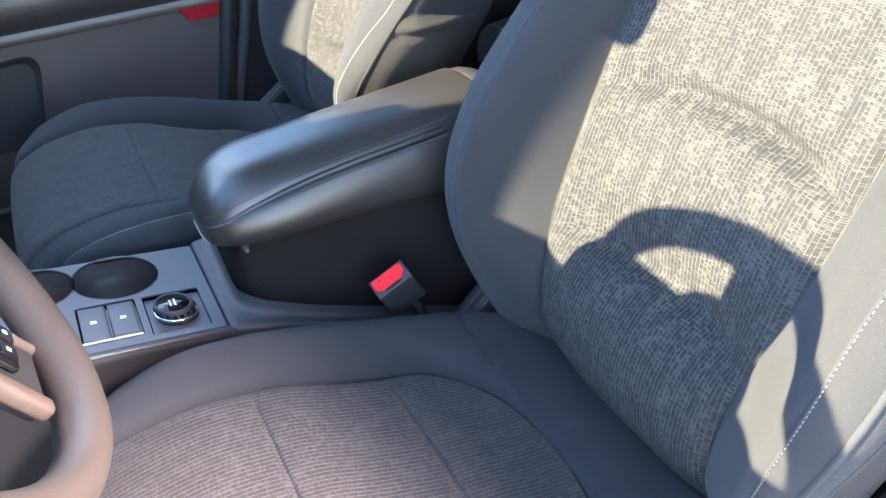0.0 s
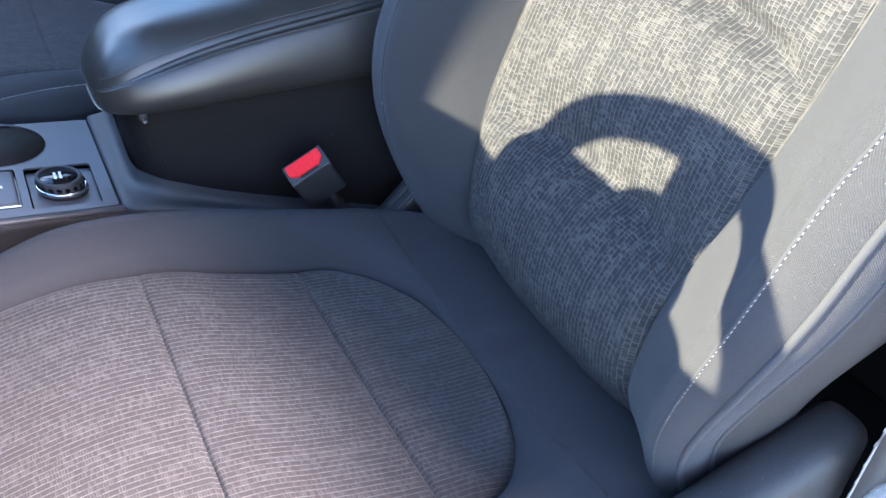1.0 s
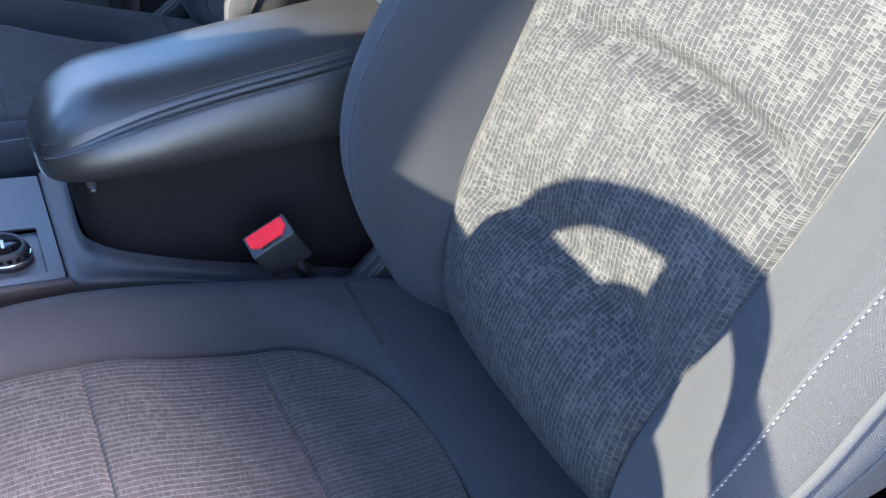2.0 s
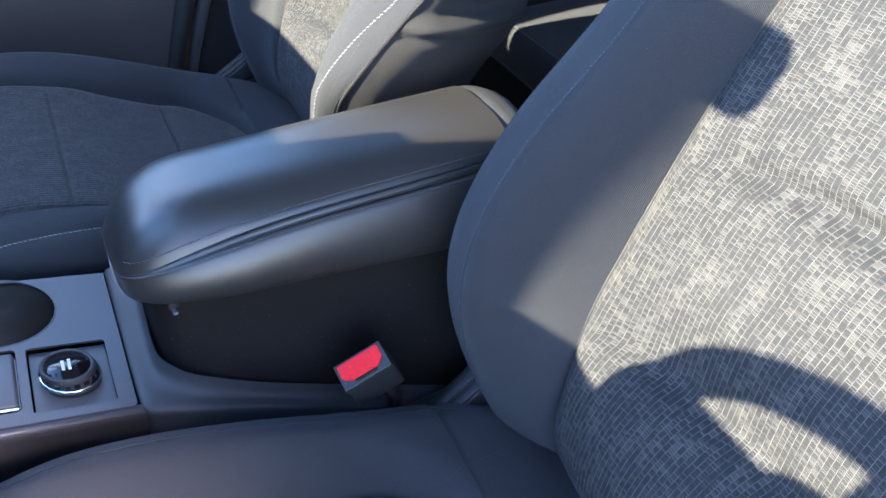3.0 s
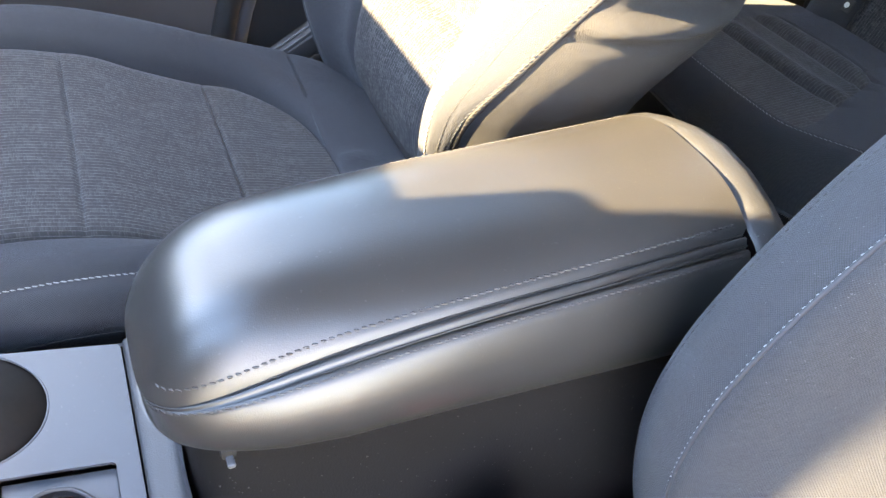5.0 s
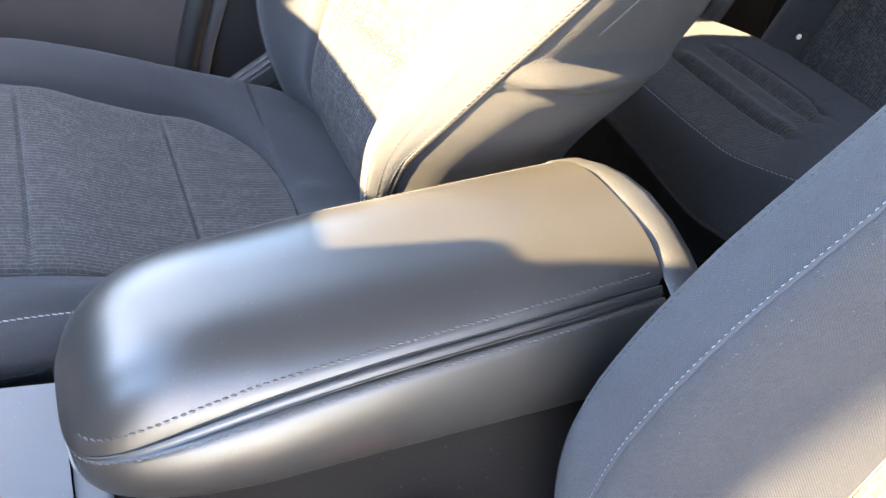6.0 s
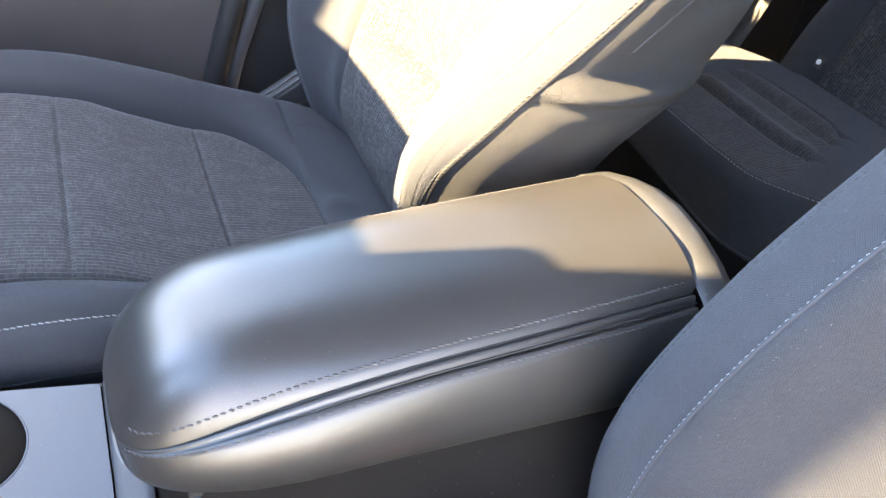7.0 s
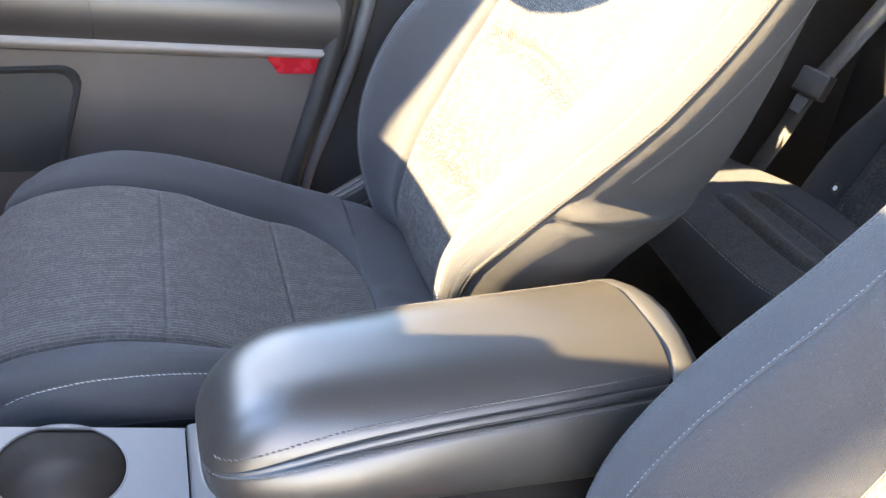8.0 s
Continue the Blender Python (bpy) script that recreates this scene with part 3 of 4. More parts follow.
    rear = np.clip((px + 0.26) / 0.05, 0, 1)[:, None]
    for _ in range(10):
        soft = z.copy()
        soft[1:-1] = 0.25 * z[:-2] + 0.5 * z[1:-1] + 0.25 * z[2:]
        keep = np.abs(o) < (np.abs(o[:, n_out + n_bol - 1:n_out + n_bol]) + 0.012)
        z = np.where(keep, z, z + (soft - z) * rear)
    # the front edge bows back towards its corners
    back = np.where(px < -0.40, np.clip((-0.40 - px) / 0.15, 0, 1) ** 1.5, 0)[:, None] * 0.040 * (np.abs(o) / 0.225) ** 3
    P = np.stack([px[:, None] + back, cy + o, z], 2)
    run = np.concatenate([np.zeros((rows, 1)), np.cumsum(np.linalg.norm(np.diff(P[:, :, 1:], axis=1), axis=2), 1)], 1)
    run -= run[:, nh - 1:nh]
    along = np.concatenate([[0], np.cumsum(np.hypot(np.diff(px), np.diff([p[1] for p in path])))])
    UV = np.stack([run, np.repeat(along[:, None], run.shape[1], 1)], 2)
    mid, last = nh - 1, rows - 1
    a, b = n_in - 1, n_in + n_bol - 2
    r1 = int(np.argmin(np.abs(px[6:] + 0.357))) + 6
    r2 = int(np.argmin(np.abs(px[6:] + 0.225))) + 6
    grid_part("cushion_insert", P, UV, (0, r1), (mid - a, mid + a), M_INSERT_FLAT, seat)
    grid_part("cushion_insert", P, UV, (r1, r2), (mid - a, mid + a), M_INSERT_FLAT, seat)
    grid_part("cushion_insert", P, UV, (r2, last), (mid - a, mid + a), M_INSERT_FLAT, seat)
    N = grid_normals(P)
    for s in (-1, 1):
        span = lambda p, q: tuple(sorted((mid + s * p, mid + s * q)))  # noqa: E731
        bol = grid_part("cushion_bolster", P, UV, (0, last), span(a, nh - 3), M_CLOTH, seat)
        grid_part("cushion_skirt", P, UV, (0, last), span(nh - 3, nh - 1), M_SIDE, seat)
        col = mid + s * (b + 4)
        rs = range(8, last - 14)
        v, f = stitches([P[r, col] for r in rs], [N[r, col] * (1 if N[r, col][2] > 0 else -1) for r in rs], 0.0044, 0.0037, 0.00045, 0.0003, 0.22)
        low = mid + s * (nh - 4)
        w, g = stitches([P[r, low] for r in rs], [(0, s, 0.2) for r in rs], 0.0050, 0.0036, 0.00050, 0.0003, 0.1)
        surface("stitching", w, g, M_RUBBER, bol, "dark lower stitching")
        quiet = cy < 0 and s > 0
        surface("stitching", v, f, M_DTHREAD if quiet else M_THREAD, bol, "dark top stitching" if quiet else "pale top stitching")
        # short seam across the rear corner of the bolster
        pts = []
        for f in np.linspace(0, 1, 18):
            x, w = SEAM_FROM[0] + (SEAM_TO[0] - SEAM_FROM[0]) * f, SEAM_FROM[1] + (SEAM_TO[1] - SEAM_FROM[1]) * f
            k = int(np.searchsorted(px[6:], x)) + 5
            u = (x - px[k]) / (px[k + 1] - px[k])
            side = [P[k, mid + s * q] * (1 - u) + P[k + 1, mid + s * q] * u for q in range(a, nh - 3)]
            pts.append((x, cy + s * w, float(np.interp(w, [abs(q[1] - cy) for q in side], [q[2] for q in side])) + 0.0001))
        part("seam", tube([(x, y, z - 0.0002) for x, y, z in pts], 0.0004, 5), M_CLOTH, bol)


def front_seat(cy, label, fold):
    seat = thing("car_seat", (-0.25, cy, 0.02), label, "car seat", "front seats")
    cushion(seat, cy)
    backrest(seat, cy, fold)
    part("seat_base", block(-0.50, 0.02, cy - 0.20, cy + 0.20, 0.10, 0.205, 0.02), M_PLASTIC, seat)
    for s in (-1, 1):
        bm = block(-0.45, 0.06, cy + s * 0.238 - 0.014, cy + s * 0.238 + 0.014, 0.09, 0.225, 0.010, 3)
        for v in bm.verts:
            v.co.z += 0.03 * max(0, (v.co.x + 0.16) / 0.18) - 0.02 * max(0, (-0.30 - v.co.x) / 0.15)
        part("side_shield", bm, M_PLASTIC, seat, smooth=True)
        if s < 0 and cy < 0:
            bm = block(-0.20, 0.055, cy + s * 0.240 - 0.022, cy + s * 0.240 + 0.022, 0.10, 0.328, 0.020, 5)
            for v in bm.verts:
                v.co.z -= 0.04 * max(0, (-0.10 - v.co.x) / 0.10) if v.co.z > 0.2 else 0
            part("hinge_cover", bm, M_PLASTIC, seat, "smooth hinge cover", True)
        else:
            turn = pose(-0.075, cy + s * 0.226, 0.250, 0, -38, 0) if s * cy < 0 else pose(-0.100, cy + s * 0.228, 0.268, 0, -30, 0)
            arm = part("hinge_cover", block(-0.078, 0.075, -0.016, 0.016, -0.014, 0.014, 0.006, 3, turn), M_PLASTIC, seat, smooth=True)
            for w in (-0.011, 0.002):
                part("hinge_rib", block(-0.076, 0.073, w - 0.004, w + 0.004, 0.011, 0.0165, 0.0015, 2, turn), M_GREY, arm)
            if s * cy > 0:
                # added block, mostly hidden, keeps stray sun off the rear bench base
                part("sun_block", block(0.0, 0.10, cy + s * 0.222 - 0.014, cy + s * 0.222 + 0.014, 0.09, 0.340, 0.012, 3), M_PLASTIC, seat, smooth=True)
        part("seat_rail", block(-0.50, 0.10, cy + s * 0.17 - 0.02, cy + s * 0.17 + 0.02, 0.02, 0.10, 0.006), M_STEEL, seat)
    return seat


front_seat(-SEAT_Y, "dark blue-grey cloth driver's seat with ribbed insert and pale stitching", False)
front_seat(SEAT_Y, "dark grey cloth passenger seat with ribbed insert, sunlit backrest", True)


# ---- armrest and centre console ----
def outline(front, near, far, start, square, x_rear, steps=36):
    """A console plan from its rear near corner round the front to its rear far corner, with outward normals."""
    pts = [(x, -near) for x in np.linspace(x_rear, start, 16, endpoint=False)]
    for k in range(steps + 1):
        a = -math.pi / 2 + math.pi * k / steps
        n = square[0] if a < 0 else square[1]
        cx, sx = abs(math.cos(a)) ** (2 / n), abs(math.sin(a)) ** (2 / n)
        pts.append((start + (front - start) * cx, far * sx if a > 0 else -near * sx))
    pts += [(x, far) for x in np.linspace(start, x_rear, 17)[1:]]
    pts = np.array(pts)
    way = np.gradient(pts, axis=0)
    nor = np.stack([way[:, 1], -way[:, 0]], 1)
    nor /= np.linalg.norm(nor, axis=1, keepdims=True) + 1e-9
    if nor[2, 1] > 0:
        nor = -nor
    return pts + np.array([0, 0.006]), nor


def seam_z(x):
    return curve(x, (-0.345, -0.332, -0.310, -0.285, -0.25, -0.20, -0.1, 0.03), (0.427, 0.4315, 0.4390, 0.4460, 0.4525, 0.4570, 0.459, 0.460))


REST_TOP = 0.4765


def armrest():
    rest = thing("armrest", (-0.16, 0.006, 0.41), "padded black vinyl console armrest with double stitched seam", "armrest")
    pts, nor = outline(-0.337, 0.0635, 0.0665, -0.245, (4.2, 2.8), 0.0)
    spine = np.stack([np.clip(pts[:, 0], -0.238, 0.0), np.full(len(pts), 0.006)], 1)
    zr = seam_z(pts[:, 0])
    power = 3.2 + 1.2 * np.clip((-0.22 - pts[:, 0]) / 0.08, 0, 1)
    reach = np.linalg.norm(pts - spine, axis=1)

    def crown(s):
        p = spine + (pts - spine) * np.reshape(s, (-1, 1))
        return p, zr + (REST_TOP - zr) * (1 - np.broadcast_to(s, zr.shape) ** power)

    rows = []
    for s in np.concatenate([np.linspace(0, 0.6, 9), np.linspace(0.65, 0.97, 14)]):
        p, z = crown(np.full(len(pts), s))
        p = p + np.stack([0.006 * np.clip((p[:, 0] + 0.06) / 0.06, 0, 1) * (1 - ((p[:, 1] - 0.006) / 0.09) ** 2), 0 * z], 1)
        rows.append(np.stack([p[:, 0], p[:, 1], z], 1))
    rows.append(np.stack([pts[:, 0], pts[:, 1], zr - 0.0017], 1))
    top = np.array(rows)
    grid_part("top_pad", top, top[:, :, :2].copy(), (0, len(rows) - 1), (0, len(pts) - 1), M_VINYL, rest)
    # the side pad bulges out below the seam, flat round the nose
    out = np.where(pts[:, 1] > 0.02, 0.25, 1.0) * (-0.08 + 1.08 * np.clip((pts[:, 0] + 0.334) / 0.075, 0, 1) ** 0.75)
    foot = curve(pts[:, 0], (-0.345, -0.30, -0.228, -0.138, -0.054, 0.03), (0.410, 0.406, 0.399, 0.389, 0.380, 0.376))
    band = []
    for off, f in ((0.0, 0.030), (0.0008, 0.055), (0.0020, 0.012), (0.0034, 0.010), (0.0048, 0.045), (0.0060, 0.100), (0.0074, 0.075), (0.0095, 0.080), (0.0125, 0.15), (0.0160, 0.26),
                   (0.0188, 0.39), (0.0205, 0.53), (0.0208, 0.66), (0.0195, 0.79), (0.0165, 0.89), (0.0120, 0.96), (0.006, 1.0), (-0.012, 1.0)):
        p = pts + nor * (off * out)[:, None]
        band.append(np.stack([p[:, 0], p[:, 1], zr + (foot - zr) * f], 1))
    band = np.array(band)
    grid_part("side_pad", band, band[:, :, :2].copy(), (0, len(band) - 1), (0, len(pts) - 1), M_VINYL, rest)
    kept = pts[:, 0] > -0.334
    near = kept & (pts[:, 1] < 0.006)
    part("seam", tube([(p[0], p[1], z) for p, z, k in zip(pts, zr - 0.0014, near) if k], 0.0006, 6), M_RUBBER, rest)
    part("seam", tube([(p[0], p[1], z) for p, z, k in zip(pts + nor * (0.0060 * out)[:, None], zr - 0.0045, near) if k], 0.0006, 6), M_RUBBER, rest)
    p, z = crown(1 - 0.0046 / reach)
    upper = np.stack([p[:, 0], p[:, 1], z], 1)
    lower = np.stack([*(pts + nor * (0.0098 * out)[:, None]).T, zr + (foot - zr) * 0.098], 1)
    for line in (upper, lower):
        for side in (-1, 1):
            rows = [k for k in range(len(pts)) if kept[k] and (pts[k, 1] - 0.006) * side > 0]
            v, f = stitches(line[rows], [(nor[k, 0] * 0.4, nor[k, 1] * 0.4, 0.9) for k in rows], 0.0042, 0.0030, 0.00080 if side < 0 else 0.00048, 0.0003 if side < 0 else 0.0, 0.3)
            surface("stitching", v, f, M_DTHREAD, rest, "grey thread stitches")
    # rear end cap of ribless rubber-like plastic, wrapping down
    prof = []
    cap_o = [(-0.0855, 0.418), (-0.0865, 0.430), (-0.085, 0.442), (-0.078, 0.453), (-0.066, 0.4605), (-0.045, 0.469), (-0.02, 0.4755), (0.006, 0.478),
             (0.032, 0.4755), (0.057, 0.469), (0.078, 0.4605), (0.090, 0.453), (0.097, 0.442), (0.0985, 0.430), (0.0975, 0.418)]
    for x, grow, drop in ((0.0015, 0.98, 0.0050), (0.0045, 0.99, 0.0022), (0.020, 0.99, 0.0026), (0.028, 0.98, 0.006), (0.033, 0.95, 0.016), (0.035, 0.93, 0.040)):
        prof.append([(x + 0.006 * (1 - ((y - 0.006) / 0.092) ** 2), 0.006 + (y - 0.006) * grow * (0.955 if y > 0.006 else 1.0), max(0.412, z - drop)) for y, z in cap_o])
    prof = np.array(prof)
    grid_part("end_cap", prof, prof[:, :, :2].copy(), (0, 5), (0, len(cap_o) - 1), M_PLASTIC, rest, "smooth grey-black end cap")
    bm = block(-0.306, -0.298, -0.062, -0.056, 0.400, 0.414, 0.0022)
    part("latch", bm, M_RUBBER, rest)
    part("latch_tip", block(-0.3040, -0.3000, -0.068, -0.060, 0.4005, 0.4035, 0.0013), M_SATIN, rest)


armrest()


def union_outline(c1, r1, c2, r2, steps=40):
    """Outline of two overlapping circles."""
    pts = []
    for (ca, ra), (cb, rb) in (((c1, r1), (c2, r2)), ((c2, r2), (c1, r1))):
        toward = math.atan2(cb[1] - ca[1], cb[0] - ca[0])
        d = math.hypot(cb[0] - ca[0], cb[1] - ca[1])
        cut = math.acos(max(-1, min(1, (d * d + ra * ra - rb * rb) / (2 * d * ra))))
        for k in range(steps + 1):
            a = toward + cut + (2 * math.pi - 2 * cut) * k / steps
            pts.append((ca[0] + ra * math.cos(a), ca[1] + ra * math.sin(a)))
    return pts


PLATE_Z = 0.336


def holed_plate(outer, holes, z, thick):
    bm = bmesh.new()
    edges, loops = [], []
    for loop in [outer, *holes]:
        vs = [bm.verts.new((x, y, z)) for x, y in loop]
        loops.append(vs)
        edges += [bm.edges.new((vs[k], vs[(k + 1) % len(vs)])) for k in range(len(vs))]
    bmesh.ops.triangle_fill(bm, use_beauty=True, edges=edges)
    for vs in loops:
        n = len(vs)
        soft = [bm.verts.new((v.co.x, v.co.y, z - thick)) for v in vs]
        for k in range(n):
            bm.faces.new((vs[k], vs[(k + 1) % n], soft[(k + 1) % n], soft[k]))
    return bm


def rounded(x0, x1, y0, y1, r, steps=5):
    pts = []
    for cx, cy, a0 in ((x1 - r, y1 - r, 0), (x0 + r, y1 - r, 90), (x0 + r, y0 + r, 180), (x1 - r, y0 + r, 270)):
        for k in range(steps + 1):
            a = radians(a0 + 90 * k / steps)
            pts.append((cx + r * math.cos(a), cy + r * math.sin(a)))
    return pts


def console():
    con = thing("centre_console", (-0.25, 0.01, 0.02), "black centre console with satin charcoal top plate between the seats", "console")
    rows = []
    for z, front, near, far in ((0.418, -0.316, 0.062, 0.072), (0.40, -0.317, 0.064, 0.074), (0.36, -0.321, 0.071, 0.080), (0.345, -0.3225, 0.074, 0.083), (0.335, -0.3245, 0.0765, 0.085), (0.32, -0.329, 0.080, 0.088), (0.28, -0.331, 0.084, 0.09), (0.20, -0.332, 0.086, 0.09), (0.03, -0.332, 0.087, 0.09)):
        pts, _ = outline(front, near, far, -0.255, (3.4, 3.0), 0.024)
        rows.append(np.stack([pts[:, 0], pts[:, 1], np.full(len(pts), z)], 1))
    wall = np.array(rows)
    grid_part("bin_wall", wall, wall[:, :, ::2].copy(), (0, len(rows) - 1), (0, len(pts) - 1), M_BIN, con)
    part("bin_rear", block(0.018, 0.030, -0.078, 0.088, 0.03, 0.418, 0.004), M_SOFT, con)
    c1, r1, c2, r2 = (-0.4385, 0.057), 0.0455, (-0.522, 0.060), 0.042
    holes = [union_outline(c1, r1, c2, r2), rounded(-0.420, -0.361, -0.0705, 0.005, 0.003), rounded(-0.486, -0.427, -0.066, 0.006, 0.004)]
    outer = rounded(-0.66, -0.3482, -0.080, 0.100, 0.004)
    plate = part("top_plate", holed_plate(outer, holes, PLATE_Z, 0.0022), M_SATIN, con, "satin charcoal plastic plate")
    mod = plate.modifiers.new("soft edge", "BEVEL")
    mod.width, mod.segments, mod.limit_method = 0.0012, 2, "ANGLE"
    # near flank and far flank below the plate
    for y, s in ((-0.080, -1), (0.097, 1)):
        flank = [(x, y + s * o, z) for x in (-0.66, -0.318) for o, z in ((0.0, PLATE_Z), (0.004, PLATE_Z - 0.001), (0.007, PLATE_Z - 0.005), (0.008, PLATE_Z - 0.012), (0.004, PLATE_Z - 0.030), (0.002, 0.02))]
        faces = [(k, k + 1, k + 7, k + 6) for k in range(5)]
        surface("flank", flank, faces, M_PLASTIC, con)
    part("edge_strip", tube([(-0.66, -0.0855, PLATE_Z - 0.0015), (-0.50, -0.0855, PLATE_Z - 0.0015), (-0.345, -0.0855, PLATE_Z - 0.0015)], 0.0030, 8), M_SATIN, con, "satin edge strip", True)
    # grained surround along the plate's rear edge, which sweeps back along the bin as a ledge
    k = np.linspace(0, 1, 70)
    knots = (0.0, 0.12, 0.25, 0.34, 0.40, 0.46, 0.52, 0.58, 0.66, 0.80, 1.0)
    ix, iy, ox, oy, oz = (curve(k, knots, row) for row in (
        (-0.321, -0.3225, -0.3245, -0.3255, -0.3235, -0.3150, -0.303, -0.285, -0.25, -0.15, 0.02),
        (0.100, 0.055, 0.0, -0.035, -0.054, -0.068, -0.0765, -0.080, -0.083, -0.084, -0.085),
        (-0.3468, -0.3468, -0.3468, -0.3468, -0.3466, -0.344, -0.325, -0.297, -0.25, -0.15, 0.02),
        (0.100, 0.055, 0.0, -0.042, -0.070, -0.0865, -0.0925, -0.0950, -0.097, -0.099, -0.101),
        (0.3358, 0.3358, 0.3355, 0.3350, 0.3342, 0.3315, 0.3260, 0.3165, 0.297, 0.245, 0.16)))
    P = np.array([[(ox[i] + (ix[i] - ox[i]) * f, oy[i] + (iy[i] - oy[i]) * f, oz[i] + dz) for i in range(len(k))]
                  for f, dz in ((-0.02, -0.06), (-0.02, -0.006), (0.02, -0.0015), (0.09, 0.0), (0.30, 0.0006), (0.55, 0.0004), (0.78, 0.0012), (0.92, 0.0040), (1.0, 0.0085), (1.05, 0.016))])
    grid_part("surround", P, P[:, :, :2].copy(), (0, len(P) - 1), (0, len(k) - 1), M_GREY, con, "grained raised surround")
    lip = union_outline(c1, r1 + 0.0006, c2, r2 + 0.0006)
    part("cup_rim", tube([(x, y, PLATE_Z - 0.0002) for x, y in lip + lip[:2]], 0.0008, 6), M_SATIN, con, smooth=True)
    # cup wells
    for (cx, cyy), r, depth in ((c1, r1, 0.090), (c2, r2, 0.085)):
        well = part("cup_well", lathe([(r + 0.0006, 0.0), (r - 0.001, -0.01), (r - 0.003, -depth + 0.008), (r - 0.008, -depth), (0.0, -depth)], pose(cx, cyy, PLATE_Z - 0.0015), 48), M_WELL, con, smooth=True)
        part("cup_floor", lathe([(r - 0.0045, 0.0), (r - 0.005, 0.001), (0.0, 0.001)], pose(cx, cyy, PLATE_Z - 0.003 - depth), 36), M_CUP, well, "brown rubber floor")
        for a in (125, 250, 10):
            turn = pose(cx, cyy, PLATE_Z - 0.022, 0, 0, a)
            part("grip_tab", block(r - 0.014, r - 0.002, -0.006, 0.006, -0.008, 0.008, 0.003, 2, turn), M_SATIN, well, "grey rubber grip tab")
    # drive dial in its recess
    part("dial_recess", block(-0.4195, -0.3615, -0.0700, 0.0045, PLATE_Z - 0.012, PLATE_Z - 0.0055, 0.001), M_SATIN, con)
    cx, cyy, z0 = -0.3905, -0.0335, PLATE_Z - 0.0055
    dial = part("drive_dial", lathe([(0.0215, 0.0), (0.0215, 0.004), (0.0205, 0.005), (0.0205, 0.014), (0.0195, 0.016), (0.0170, 0.0165)], pose(cx, cyy, z0), 56), M_PLASTIC, con, "round black drive mode dial", True)
    part("chrome_ring", lathe([(0.0216, 0.0035), (0.0226, 0.004), (0.0226, 0.0075), (0.0210, 0.008)], pose(cx, cyy, z0), 56), M_CHROME, dial, "chrome ring", True)
    part("dial_glass", lathe([(0.0172, 0.0158), (0.0166, 0.0169), (0.0, 0.0172)], pose(cx, cyy, z0), 56), M_GLOSS, dial, "gloss black dial cap", True)
    for k in range(18):
        a = 360 * k / 18
        part("grip_notch", block(0.0200, 0.0212, -0.0022, 0.0022, 0.0085, 0.0128, 0.0006, 1, pose(cx, cyy, z0, 0, 0, a)), M_GLOSS, dial)
    # print on the cap, too small to read: two rows of short bars
    for dx, wide in ((-0.0028, (0.0022, 0.0018, 0.0022, 0.0016, 0.0010)), (0.0018, (0.0026, 0.0020, 0.0020, 0.0018, 0.0016))):
        bm, y = bmesh.new(), cyy - 0.0062
        for w in wide:
            bmesh.ops.create_cube(bm, size=1, matrix=Matrix.Translation((cx + dx, y + w / 2, z0 + 0.0174)) @ Matrix.Diagonal((0.0023, w, 0.0003, 1)))
            y += w + 0.0006
        part("print_bars", bm, M_MARK, dial)
    part("bezel", lathe([(0.0200, 0.0140), (0.0197, 0.0166), (0.0186, 0.0176), (0.0174, 0.0172), (0.0170, 0.0160)], pose(cx, cyy, z0), 56), M_GREY, dial, "satin grey bezel", True)
    # two push buttons
    part("button_frame", block(-0.4855, -0.4275, -0.0655, 0.0055, PLATE_Z - 0.010, PLATE_Z - 0.0045, 0.001), M_GLOSS, con, "gloss black button frame")
    for x0, x1 in ((-0.484, -0.4575), (-0.4555, -0.429)):
        b = part("button", block(x0, x1, -0.060, 0.001, PLATE_Z - 0.006, PLATE_Z + 0.0015, 0.0025, 3), M_SATIN, con, "", True)
        mx = (x0 + x1) / 2
        part("symbol", block(mx - 0.003, mx + 0.003, -0.031, -0.026, PLATE_Z + 0.0014, PLATE_Z + 0.0018, 0.0003, 1), M_MARK, b)
    part("chrome_strip", block(-0.485, -0.428, -0.0648, -0.0615, PLATE_Z - 0.005, PLATE_Z + 0.0006, 0.0008), M_CHROME, con, "chrome strip under the buttons")
    # the top plate and all that sits in it rise towards the dashboard
    rise = 0.24
    for ob in con.children_recursive:
        if ob.name.startswith(("bin_", "surround")):
            continue
        for v in ob.data.vertices:
            v.co.z += rise * (-0.362 - (v.co.x + con.location.x))
    part("console_front", block(-0.80, -0.655, -0.085, 0.10, 0.02, 0.40, 0.02), M_PLASTIC, con)


console()


